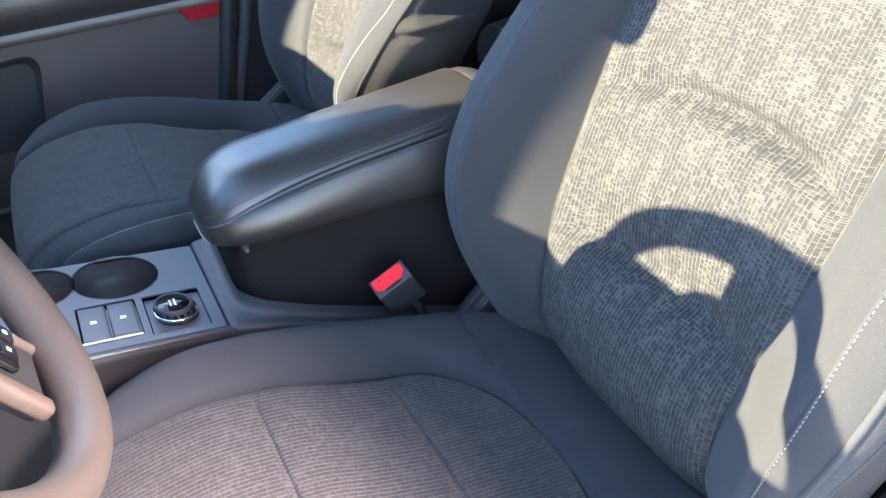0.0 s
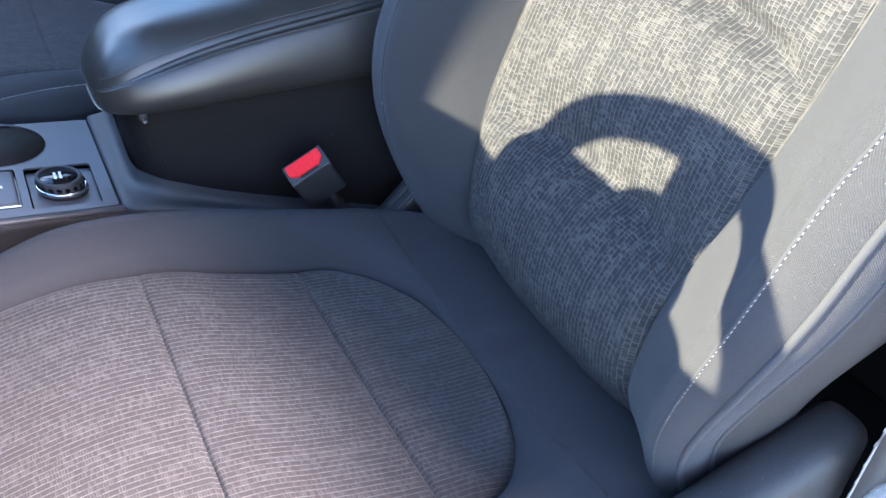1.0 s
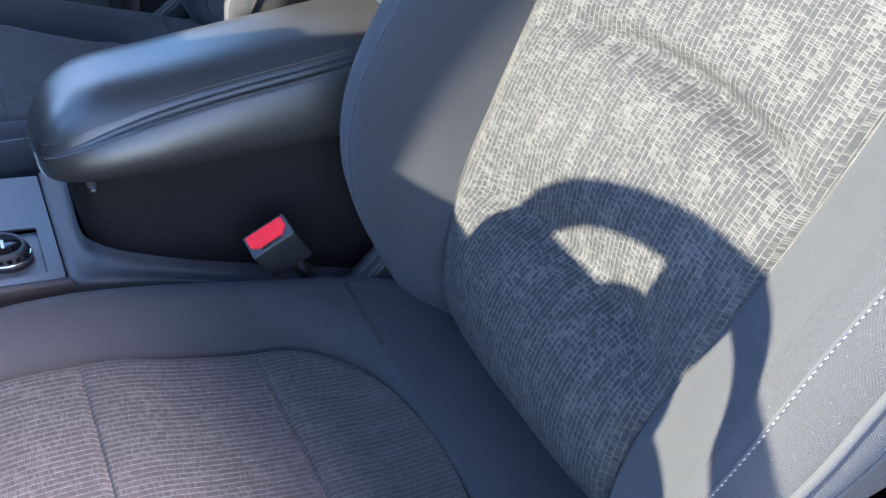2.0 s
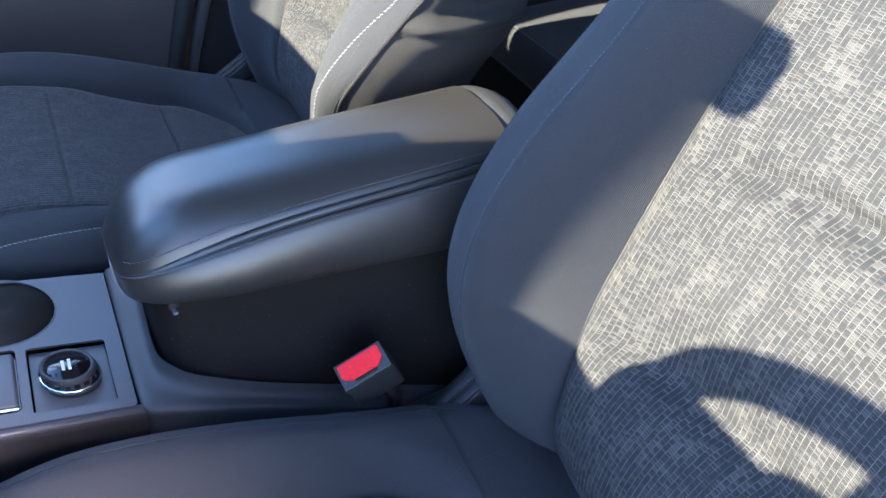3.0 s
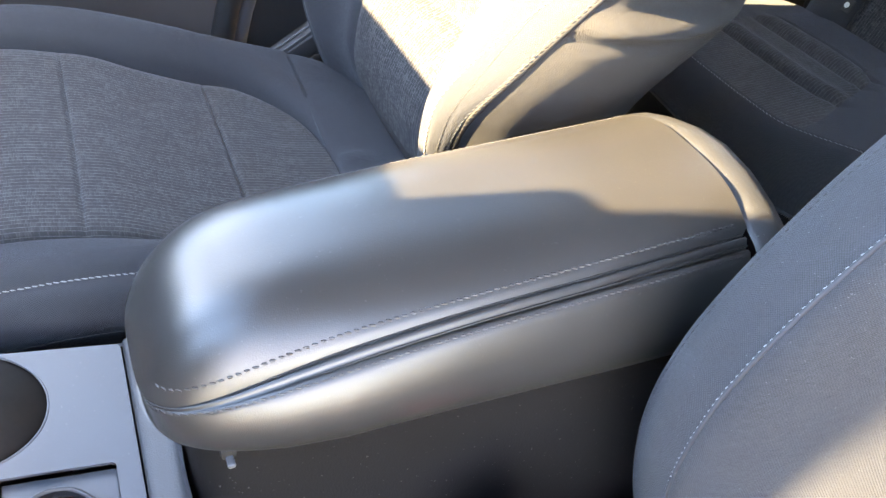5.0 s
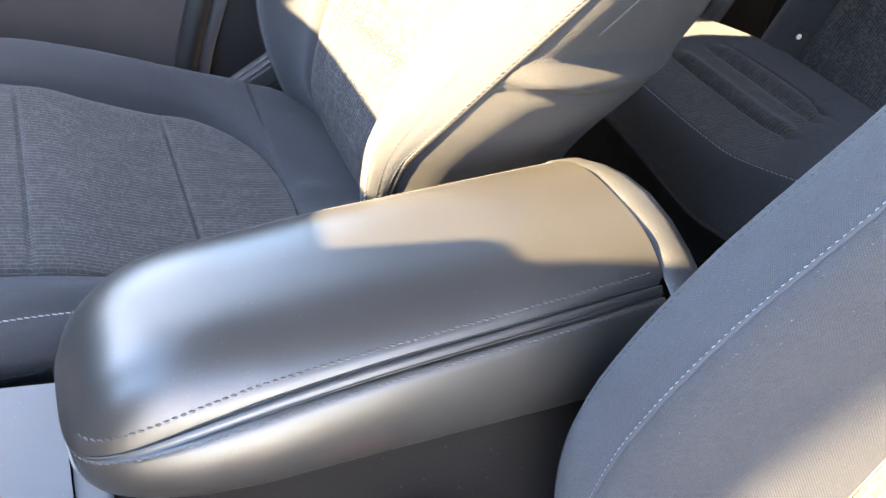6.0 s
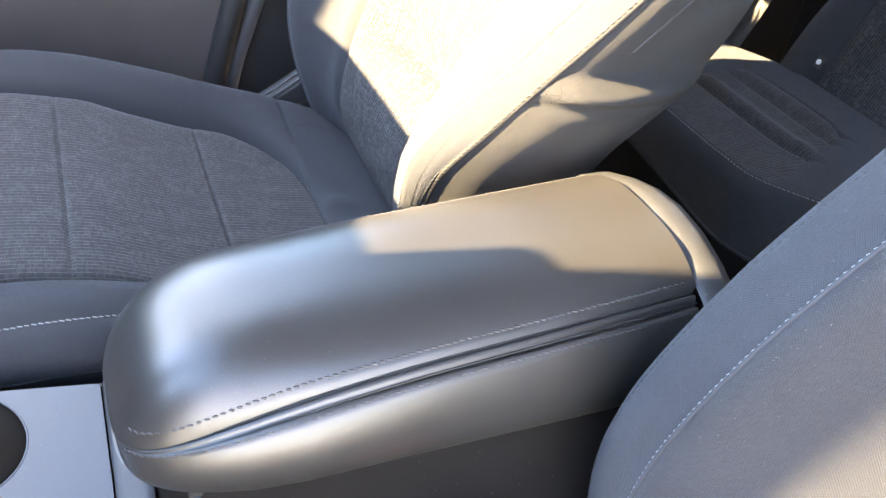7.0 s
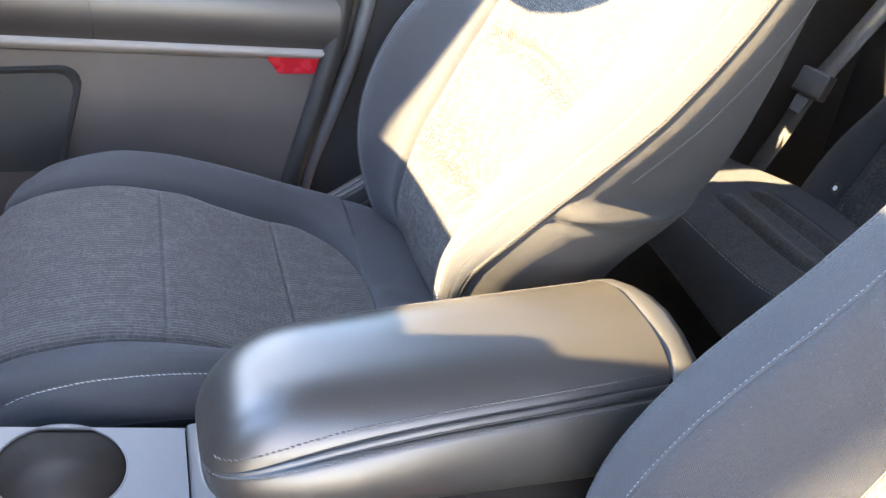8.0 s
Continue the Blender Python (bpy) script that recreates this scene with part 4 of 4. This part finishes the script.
def buckle():
    """Seat belt buckle: the red button faces up and forward, its stalk goes down beside the cushion."""
    along, up = Vector((0.93, -0.05, 0.36)).normalized(), Vector((-0.36, -0.34, 0.87))
    up = (up - along * up.dot(along)).normalized()
    m = Matrix.Translation((-0.176, -0.131, 0.344)) @ Matrix((along, up.cross(along), up)).transposed().to_4x4() @ Matrix.Scale(0.96, 4)
    b = thing("seat_belt_buckle", (-0.15, -0.124, 0.10), "black seat belt buckle with red release button", "seat belt buckle")
    bm = block(-0.023, 0.023, -0.0125, 0.0125, -0.058, 0.0, 0.004, 3, m)
    part("housing", bm, M_PLASTIC, b, smooth=True)
    part("rim", block(-0.0228, 0.0228, -0.0125, 0.0128, -0.004, 0.0018, 0.0014, 3, m), M_PLASTIC, b)
    bm = bmesh.new()
    outline = [(-0.0205, -0.0020), (-0.0135, -0.0075), (0.0125, -0.0075), (0.0195, -0.0010), (0.0195, 0.0108), (-0.0205, 0.0108)]
    lo = [bm.verts.new(m @ Vector((x, y, 0.0))) for x, y in outline]
    hi = [bm.verts.new(m @ Vector((x * 0.97, y * 0.95, 0.0035))) for x, y in outline]
    bm.faces.new(hi)
    for k in range(6):
        bm.faces.new((lo[k], lo[(k + 1) % 6], hi[(k + 1) % 6], hi[k]))
    bmesh.ops.bevel(bm, geom=bm.edges[:], offset=0.0007, segments=2, affect="EDGES")
    part("release_button", bm, M_RED, b, "bright red release button")
    part("slot", block(-0.0105, 0.0105, -0.0098, -0.0070, 0.0, 0.0026, 0.0004, 1, m), M_WELL, b)
    part("stalk", tube([m @ Vector((0, 0, -0.05)), m @ Vector((0.004, 0, -0.10)), (-0.12, -0.124, 0.12)], 0.011, 10, 0.6), M_PLASTIC, b, smooth=True)


buckle()


# ---- steering wheel and dashboard ----
def steering_wheel():
    c, tilt = Vector((-0.5385, -0.3197, 0.6600)), 22.6
    w = thing("steering_wheel", c, "dark leather steering wheel with button pods and bronze spoke trim", "steering wheel")
    m = Matrix.Translation(c) @ pose(0, 0, 0, 0, 90 - tilt, 0)
    bm = bmesh.new()
    n, k = 72, 14
    rings = []
    for i in range(n):
        a = 2 * math.pi * i / n
        reach = 0.161 + 0.020 * max(0.0, math.cos(a + 0.45))
        fat = 1 + 0.12 * math.exp(-((math.sin(a * 1.0) ** 2) / 0.15))
        rings.append([bm.verts.new(m @ Vector(((reach + 0.0165 * math.cos(q)) * math.cos(a), (reach + 0.0165 * math.cos(q)) * math.sin(a), 0.0175 * fat * math.sin(q)))) for q in (2 * math.pi * j / k for j in range(k))])
    for i in range(n):
        for j in range(k):
            bm.faces.new((rings[i][j], rings[(i + 1) % n][j], rings[(i + 1) % n][(j + 1) % k], rings[i][(j + 1) % k]))
    part("rim", bm, M_LEATHER, w, smooth=True)
    part("hub", lathe([(0.0, -0.05), (0.054, -0.05), (0.069, -0.035), (0.073, -0.010), (0.066, 0.006), (0.042, 0.013), (0.0, 0.015)], m @ Matrix.Translation((-0.009, 0.007, 0)), 40), M_PLASTIC, w, smooth=True)
    for a, shift in ((8, 0.008), (184, 0.0)):
        turn = m @ pose(0, 0, 0, 0, 0, a)
        s = part("spoke", block(0.062, 0.158, -0.030, 0.030, -0.022, -0.006, 0.007, 3, turn), M_PLASTIC, w, smooth=True)
        part("button_pod", block(0.070, 0.132, shift - 0.020, shift + 0.020, -0.008, 0.001, 0.006, 4, turn), M_GLOSS, s, "gloss black button pod", True)
        for dx in (-0.019, 0.0, 0.019):
            for dy in (-0.009, 0.009):
                part("button", block(0.101 + dx - 0.0075, 0.101 + dx + 0.0075, shift + dy - 0.0065, shift + dy + 0.0065, -0.001, 0.0028, 0.0012, 2, turn), M_GLOSS, s)
                part("symbol", block(0.101 + dx - 0.002, 0.101 + dx + 0.002, shift + dy - 0.0016, shift + dy + 0.0016, 0.0027, 0.0031, 0.0002, 1, turn), M_MARK, s)
        part("spoke_trim", block(0.060, 0.160, -0.034, -0.020, -0.016, -0.002, 0.006, 4, turn), M_TRIM, s, "satin bronze trim", True)
        part("spoke_trim", block(0.066, 0.160, 0.029, 0.036, -0.014, -0.003, 0.004, 3, turn), M_TRIM, s, "satin bronze trim", True)
    part("lower_spoke", block(0.050, 0.160, -0.060, 0.054, -0.022, -0.008, 0.006, 3, m @ pose(0, 0, 0, 0, 0, 92)), M_PLASTIC, w, smooth=True)
    part("column", tube([m @ Vector((0, 0, -0.04)), m @ Vector((0, 0, -0.26))], 0.045, 20), M_PLASTIC, w, smooth=True)


steering_wheel()


def dashboard():
    d = thing("dashboard", (-0.95, 0.0, 0.4), "dark soft dashboard under the windscreen", "dashboard")
    prof = [(-1.15, 0.80), (-0.95, 0.795), (-0.80, 0.790), (-0.755, 0.782), (-0.735, 0.765), (-0.735, 0.70), (-0.76, 0.55), (-0.80, 0.35), (-0.84, 0.25), (-1.15, 0.22)]
    ys = np.linspace(-0.70, 0.72, 24)
    P = np.array([[(x, y, z - 0.035 * min(1, max(0, (y - 0.20) / 0.08)) - 0.022 * min(1, max(0, (-0.020 - y) / 0.01))) for x, z in prof] for y in ys])
    grid_part("dash_pad", P, P[:, :, 1:].copy(), (0, len(ys) - 1), (0, len(prof) - 1), M_SOFT, d)
    bm = bmesh.new()
    edge = [(-0.022, 0.74), (-0.024, 0.757), (-0.031, 0.776), (-0.016, 1.00), (0.121, 1.00), (0.127, 0.74)]
    lo, hi = ([bm.verts.new((x, y, z)) for y, z in edge] for x in (-0.752, -0.740))
    bm.faces.new(lo)
    bm.faces.new(hi)
    for k in range(6):
        bm.faces.new((lo[k], lo[(k + 1) % 6], hi[(k + 1) % 6], hi[k]))
    bmesh.ops.bevel(bm, geom=bm.edges[:], offset=0.003, segments=2, affect="EDGES")
    part("display", bm, M_GLOSS, d, "upright touch display")
    part("display_base", block(-0.765, -0.736, -0.018, 0.146, 0.74, 0.830, 0.012, 4), M_SOFT, d)
    part("cluster_hood", block(-0.92, -0.76, -0.50, -0.20, 0.72, 0.779, 0.012, 3), M_SOFT, d, "", True)


dashboard()


def mirror_and_visor():
    m = thing("rear_view_mirror", (-0.60, 0.0, 1.0), "black framed rear view mirror on a short stalk", "mirror")
    part("housing", block(-0.575, -0.545, -0.094, 0.108, 0.900, 0.965, 0.022, 4), M_PLASTIC, m, smooth=True)
    part("mirror_glass", block(-0.5445, -0.543, -0.082, 0.092, 0.910, 0.953, 0.0005, 1), M_CHROME, m)
    part("stalk", tube([(-0.565, 0, 0.93), (-0.55, 0, 1.05), (-0.415, 0, 1.255)], 0.012, 10), M_PLASTIC, m)
    # visor is out of view, outlined to cast the arc of shade on the backrest
    v = thing("sun_visor", (-0.48, 0.5, 1.05), "grey sun visor out of view, added to shade the passenger backrest", "sun visor")
    bm = bmesh.new()
    edge = [(0.66, 0.885), (0.56, 0.895), (0.49, 0.925), (0.43, 0.975), (0.395, 1.04), (0.385, 1.13), (0.66, 1.13)]
    lo, hi = ([bm.verts.new((x, y, z)) for y, z in edge] for x in (-0.515, -0.497))
    bm.faces.new(lo)
    bm.faces.new(hi)
    for k in range(7):
        bm.faces.new((lo[k], lo[(k + 1) % 7], hi[(k + 1) % 7], hi[k]))
    bmesh.ops.bevel(bm, geom=bm.edges[:], offset=0.004, segments=2, affect="EDGES")
    part("flap", bm, M_LINING, v)
    part("hinge_rod", tube([(-0.505, 0.36, 1.12), (-0.505, 0.66, 1.12), (-0.46, 0.67, 1.17)], 0.006, 8), M_PLASTIC, v)


mirror_and_visor()


# ---- passenger door, pillars, rear seat ----
def passenger_door():
    y = 0.73
    d = thing("door_1", (-0.5, y, 0.1), "grey moulded passenger door trim with ledge, pocket and red reflector", "car door", kind="structure")
    top = lambda x: 0.436 + (-0.118 - x) * 0.07  # noqa: E731
    xs = np.linspace(-1.1, -0.10, 26)
    lower = [(0.0, 0.03), (-0.004, 0.10), (-0.006, 0.20), (-0.004, 0.30), (-0.002, 0.38), (0.0, 0.418)]
    def slant(x, z):
        """The door's rear edge leans forward towards the sill."""
        return -1.1 + (x + 1.1) * (1.0 - 0.32 * max(0.0, 0.45 - z))

    P = np.array([[(slant(x, z), y + o, z + (top(x) - 0.436) * z / 0.436) for o, z in lower] for x in xs])
    grid_part("lower_panel", P, P[:, :, ::2].copy(), (0, len(xs) - 1), (0, len(lower) - 1), M_DOOR, d)
    ledge = [(0.0, 0.418), (-0.010, 0.424), (-0.018, 0.430), (-0.020, 0.436), (-0.014, 0.440)]
    P = np.array([[(slant(x, z), y + o, z + top(x) - 0.436) for o, z in ledge] for x in xs])
    grid_part("ledge", P, P[:, :, ::2].copy(), (0, len(xs) - 1), (0, len(ledge) - 1), M_LEDGE, d, "pale satin ledge")
    upper = [(-0.014, 0.440), (-0.022, 0.452), (-0.030, 0.475), (-0.028, 0.500), (-0.015, 0.525), (0.005, 0.545), (0.014, 0.60), (0.018, 0.66), (0.024, 0.725)]
    for a, b in ((-1.1, -0.4225), (-0.4215, -0.092)):
        xx = np.linspace(a, b, 14)
        P = np.array([[(slant(x, z), y + o, z + top(x) - 0.436) for o, z in upper] for x in xx])
        grid_part("upper_roll", P, P[:, :, ::2].copy(), (0, 13), (0, len(upper) - 1), M_DOORTOP, d)
    part("door_skin", block(-1.12, -0.10, y + 0.035, y + 0.06, 0.02, 0.725, 0.005), M_PLASTIC, d)
    bm = bmesh.new()
    pocket = rounded(-0.80, -0.440, 0.16, 0.422, 0.035, 6)
    base, lip, rear = ([bm.verts.new((-0.62 + (x + 0.62) * k, y + o, 0.29 + (z - 0.29) * k)) for x, z in ((x + 0.33 * (z - 0.42), z) for x, z in pocket)] for k, o in ((1.0, -0.002), (0.985, -0.011), (0.93, -0.005)))
    for lo, hi in ((base, lip), (lip, rear)):
        for k in range(len(pocket)):
            bm.faces.new((lo[k], lo[(k + 1) % len(pocket)], hi[(k + 1) % len(pocket)], hi[k]))
    bm.faces.new(rear)
    part("door_pocket", bm, M_SOFT, d, "dark door pocket")
    bm = bmesh.new()
    shape = [(-0.198, 0.430), (-0.114, 0.427), (-0.121, 0.401), (-0.180, 0.403)]
    lo = [bm.verts.new((x, y - 0.005, z)) for x, z in shape]
    hi = [bm.verts.new((x * 0.995, y - 0.010, z)) for x, z in shape]
    bm.faces.new(hi)
    for k in range(4):
        bm.faces.new((lo[k], lo[(k + 1) % 4], hi[(k + 1) % 4], hi[k]))
    part("reflector", bm, M_REFLECT, d, "red safety reflector")
    part("window_frame", tube([(-1.08, y + 0.035, 0.60), (-0.62, y + 0.005, 1.02), (-0.40, y - 0.04, 1.22), (0.04, y - 0.03, 1.24), (0.0, y + 0.035, 0.60)], 0.02, 8), M_RUBBER, d)
    seal = part("door_seal", tube(resample([(-0.080, y - 0.010, 0.62), (-0.086, y - 0.010, 0.50), (-0.104, y - 0.010, 0.42), (-0.128, y - 0.010, 0.34), (-0.160, y - 0.010, 0.24), (-0.20, y - 0.010, 0.08)], 0.02), 0.016, 12), M_RUBBER, smooth=True)
    tagged(seal, "black rubber door seal", "door seal", kind="structure")
    bm = block(-0.085, 0.20, y + 0.014, y + 0.045, 0.02, 0.645, 0.006)
    for v in bm.verts:
        v.co.x += -0.10 * max(0, (0.5 - v.co.z) / 0.45)
    p = part("pillar_cover", bm, M_PLASTIC)
    tagged(p, "black moulded pillar cover behind the passenger door", "pillar", kind="structure")
    post = part("pillar_upper", block(0.05, 0.20, y - 0.072, y - 0.004, 0.645, 1.25, 0.012, 3), M_SOFT)
    tagged(post, "dark upper pillar trim beside the passenger seat", "pillar", kind="structure")
    # lighter rounded strip stands in for the sheen along the pillar cover
    rib = part("pillar_sheen", tube(resample([(-0.040, y + 0.004, 0.60), (-0.046, y + 0.004, 0.50), (-0.066, y + 0.004, 0.42), (-0.094, y + 0.004, 0.34), (-0.130, y + 0.004, 0.25), (-0.18, y + 0.004, 0.08)], 0.02), 0.012, 12), M_SATIN, smooth=True)
    tagged(rib, "lighter satin strip drawn for the sheen on the pillar cover", "trim", kind="structure")
    rear = part("wall_right", block(0.16, 1.80, y + 0.006, y + 0.06, 0.0, 0.70, 0.01), M_SOFT)
    tagged(rear, "dark rear door trim beside the back seat", "door trim", kind="structure")


passenger_door()


def rear_seat():
    s = thing("rear_bench", (0.55, 0.0, 0.02), "dark cloth rear bench with channelled insert and pale stitched edge", "car seat")
    # cushion, a grid across the car; the front edge runs back towards the middle place
    ys = np.linspace(-0.64, 0.64, 129)
    prof = [(0.352, 0.03), (0.354, 0.10), (0.355, 0.16), (0.352, 0.205), (0.351, 0.225), (0.354, 0.243), (0.360, 0.257), (0.367, 0.2655), (0.374, 0.2700)]
    prof += [(x, 0.271 + 0.004 * math.sin((x - 0.374) / 0.27 * math.pi)) for x in np.arange(0.378, 0.638, 0.0035)] + [(0.640, 0.266), (0.650, 0.255), (0.660, 0.235)]
    EDGE, FACE, SEAM = 9, 3, 8
    rear_col = next(k for k, p in enumerate(prof) if k > EDGE and p[0] > 0.555)
    P = []
    for y in ys:
        w = abs(y)
        inset = float(curve(w, (0.0, 0.10, 0.18, 0.21, 0.245, 0.30, 0.39, 0.66), (0.075, 0.070, 0.049, 0.028, 0.008, 0.001, 0.0, 0.004)))
        inside = min(1.0, max(0.0, (w - 0.222) / 0.02)) * min(1.0, max(0.0, (0.485 - w) / 0.02))
        arc = 0.012 * (1 - ((w - 0.36) / 0.13) ** 2) * inside
        row = []
        for k, (x, z) in enumerate(prof):
            dz = 0.0
            for sx in (0.462, 0.527):
                dz += inside * (-0.010 * math.exp(-(((x - sx) / 0.0042) ** 2)) + 0.006 * math.exp(-(((x - sx - 0.016) / 0.011) ** 2)))
            dz -= inside * 0.006 * math.exp(-(((x - 0.5555) / 0.004) ** 2))
            if x > 0.40:
                dz -= 0.004 * math.exp(-(((w - 0.228) / 0.005) ** 2)) * (1 if x < 0.56 else 0)
                dz -= 0.003 * math.exp(-(((w - 0.482) / 0.003) ** 2)) * (1 if x > 0.56 else 0)
            drop = float(curve(w, (0.0, 0.10, 0.20, 0.30, 0.42, 0.66), (0.075, 0.062, 0.034, 0.014, 0.0, 0.0))) * min(1.0, max(0.0, (0.262 - z) / 0.03)) if k <= EDGE else 0.0
            shear = -0.34 * (x - 0.38) * math.exp(-(((w - 0.235) / 0.05) ** 2)) if x > 0.38 else 0.0
            fall = 0.02 * max(0.0, (w - 0.58) / 0.06) ** 2 if z > 0.2 else 0.0
            short = -0.05 * max(0.0, (w - 0.45) / 0.12) ** 1.5 * min(1.0, max(0.0, (x - 0.57) / 0.06))
            row.append((x + inset * min(1.0, max(0.0, (0.60 - x) / 0.16)) + arc * math.exp(-(((x - 0.555) / 0.03) ** 2)) + short,
                        y + math.copysign(shear, y), max(0.03, z + dz - drop) - fall))
        P.append(row)
    P = np.array(P)
    UV = P[:, :, 1::-1].copy()
    n, last = len(prof), len(ys) - 1
    col = lambda w: int(np.argmin(abs(ys - w)))  # noqa: E731
    grid_part("cushion_base", P, UV, (0, last), (0, FACE), M_CARPET, s, "black lower base")
    grid_part("cushion_front", P, UV, (0, last), (FACE, EDGE), M_CLOTH, s)
    for a, b, mat, name in ((-0.64, -0.48, M_CLOTH, "cushion_side"), (-0.48, -0.23, M_INSERT_FLAT, "cushion_insert"), (-0.23, 0.23, M_CLOTH, "cushion_middle"), (0.23, 0.48, M_INSERT_FLAT, "cushion_insert"), (0.48, 0.64, M_CLOTH, "cushion_side")):
        grid_part(name, P, UV, (col(a), col(b)), (EDGE, rear_col), mat, s)
    grid_part("cushion_rear", P, UV, (0, last), (rear_col, n - 1), M_CLOTH, s)
    line = [P[i, SEAM] for i in range(last + 1)]
    v, f = stitches(line, [(-0.3, 0, 1)] * (last + 1), 0.0056, 0.0042, 0.0005, 0.0006)
    surface("stitching", v, f, M_THREAD, s, "pale top stitching")
    part("piping", tube([P[i, FACE] for i in range(0, last + 1, 2)], 0.0028, 7), M_CLOTH, s, smooth=True)
    # backrest with rounded outer edges
    zb = np.arange(0.20, 0.86, 0.012)
    yb = np.linspace(-0.505, 0.505, 102)
    Q = []
    for y in yb:
        w, row = abs(y), []
        for z in zb:
            half = float(curve(z, (0.20, 0.36, 0.43, 0.52, 0.86), (0.512, 0.506, 0.480, 0.470, 0.470)))
            x = 0.645 + (z - 0.27) * 0.42
            x += -0.018 * math.exp(-(((w - 0.462) / 0.026) ** 2)) - 0.014 * math.exp(-(((w - 0.12) / 0.04) ** 2))
            x += 0.008 * math.exp(-(((w - 0.425) / 0.005) ** 2)) + 0.008 * math.exp(-(((w - 0.165) / 0.005) ** 2))
            x += 0.10 * max(0.0, (w - 0.488) / 0.017) ** 2.2
            row.append((x, math.copysign(w if w < 0.43 else 0.43 + (w - 0.43) * (half - 0.43) / 0.075, y), z))
        Q.append(row)
    Q = np.array(Q)
    UVb = Q[:, :, 1:].copy()
    colb = lambda w: int(np.argmin(abs(yb - w)))  # noqa: E731
    for a, b, mat, name in ((-0.505, -0.425, M_CLOTH, "back_side"), (-0.425, -0.165, M_INSERT, "back_insert"), (-0.165, 0.165, M_CLOTH, "back_middle"), (0.165, 0.425, M_INSERT, "back_insert"), (0.425, 0.505, M_CLOTH, "back_side")):
        grid_part(name, Q, UVb, (colb(a), colb(b)), (0, len(zb) - 1), mat, s)
    part("back_core", block(0.90, 1.02, -0.47, 0.47, 0.10, 0.84, 0.03, 3), M_SIDE, s)
    for w in (-1, 1):
        part("side_filler", block(0.86, 0.98, w * 0.58 - 0.12, w * 0.58 + 0.12, 0.06, 0.80, 0.03, 3), M_CARPET, s, "black carpeted side filler")
    tag = part("seat_tag", block(-0.009, 0.009, -0.009, 0.009, -0.001, 0.001, 0.0005, 1, pose(0.648, 0.436, 0.296, 0, -67, 0)), M_RUBBER, s, "small black tag with white symbol")
    part("tag_symbol", lathe([(0.0040, 0.001), (0.0038, 0.0015), (0.0, 0.0016)], pose(0.648, 0.436, 0.296, 0, -67, 0), 14), M_MARK, tag)


rear_seat()


def strap(points, width, across, thick=0.0014):
    verts, faces = [], []
    for p in points:
        for sgn, t in ((-1, 0), (1, 0), (1, 1), (-1, 1)):
            a = Vector(across).normalized() * width / 2 * sgn
            verts.append(Vector(p) + a + Vector((-thick * t, 0, thick * t * 0.3)))
    for i in range(len(points) - 1):
        for k in range(4):
            faces.append((4 * i + k, 4 * i + (k + 1) % 4, 4 * i + 4 + (k + 1) % 4, 4 * i + 4 + k))
    return verts, faces


def rear_belt():
    b = thing("rear_seat_belt", (0.70, 0.66, 0.25), "black rear seat belt with steel tongue hanging beside the bench", "seat belt")
    pts = resample([(0.86, 0.530, 0.80), (0.72, 0.555, 0.52), (0.665, 0.575, 0.395), (0.655, 0.588, 0.32), (0.645, 0.607, 0.25), (0.64, 0.62, 0.20)], 0.02)
    v, f = strap(pts, 0.046, (0.25, 1, 0.15))
    surface("webbing", v, f, M_WEB, b)
    part("tongue_grip", block(-0.012, 0.012, -0.028, 0.028, -0.022, 0.022, 0.006, 3, pose(0.668, 0.572, 0.415, 0, 20, 10)), M_PLASTIC, b, smooth=True)
    part("tongue", block(-0.0015, 0.0015, -0.012, 0.012, -0.045, -0.018, 0.001, 1, pose(0.661, 0.574, 0.41, 0, 20, 10)), M_SATIN, b, "dull steel tongue")
    part("anchor", block(-0.02, 0.02, -0.02, 0.02, -0.03, 0.02, 0.008, 3, pose(0.64, 0.625, 0.20)), M_PLASTIC, b)


rear_belt()


def near_pillar():
    """Foot of the pillar beside the driver's backrest, with the belt strap."""
    bm = block(0.025, 0.24, -0.78, -0.625, -0.10, 0.30, 0.028, 4)
    p = part("pillar_foot", bm, M_PAINT, smooth=True)
    tagged(p, "silver painted foot of the pillar by the doorway", "pillar", kind="structure")
    up = part("pillar_upper", block(0.10, 0.25, -0.74, -0.67, 0.28, 1.25, 0.02, 3), M_SOFT)
    tagged(up, "dark pillar trim by the doorway", "pillar", kind="structure")
    belt = thing("driver_seat_belt", (0.03, -0.63, 0.29), "black driver's seat belt with pale frayed edge", "seat belt")
    pts = resample([(0.045, -0.632, 0.27), (0.040, -0.634, 0.36), (0.055, -0.640, 0.52), (0.10, -0.655, 0.75), (0.15, -0.665, 1.05)], 0.02)
    v, f = strap(pts, 0.046, (1, -0.25, 0.1))
    surface("webbing", v, f, M_WEB, belt)
    edge = [(p[0] - 0.0225, p[1] + 0.0055, p[2] - 0.002) for p in pts]
    part("edge_thread", tube(edge, 0.0008, 5), M_THREAD, belt, "pale edge thread")
    rng = random.Random(5)
    for k in range(7):
        q = edge[1 + k % 5]
        zz = q[2] + rng.uniform(-0.01, 0.01)
        part("loose_thread", tube([(q[0], q[1], zz), (q[0] - 0.002, q[1], zz - 0.001), (q[0] - 0.003, q[1], zz - 0.004)], 0.0003, 4), M_THREAD, belt)


near_pillar()
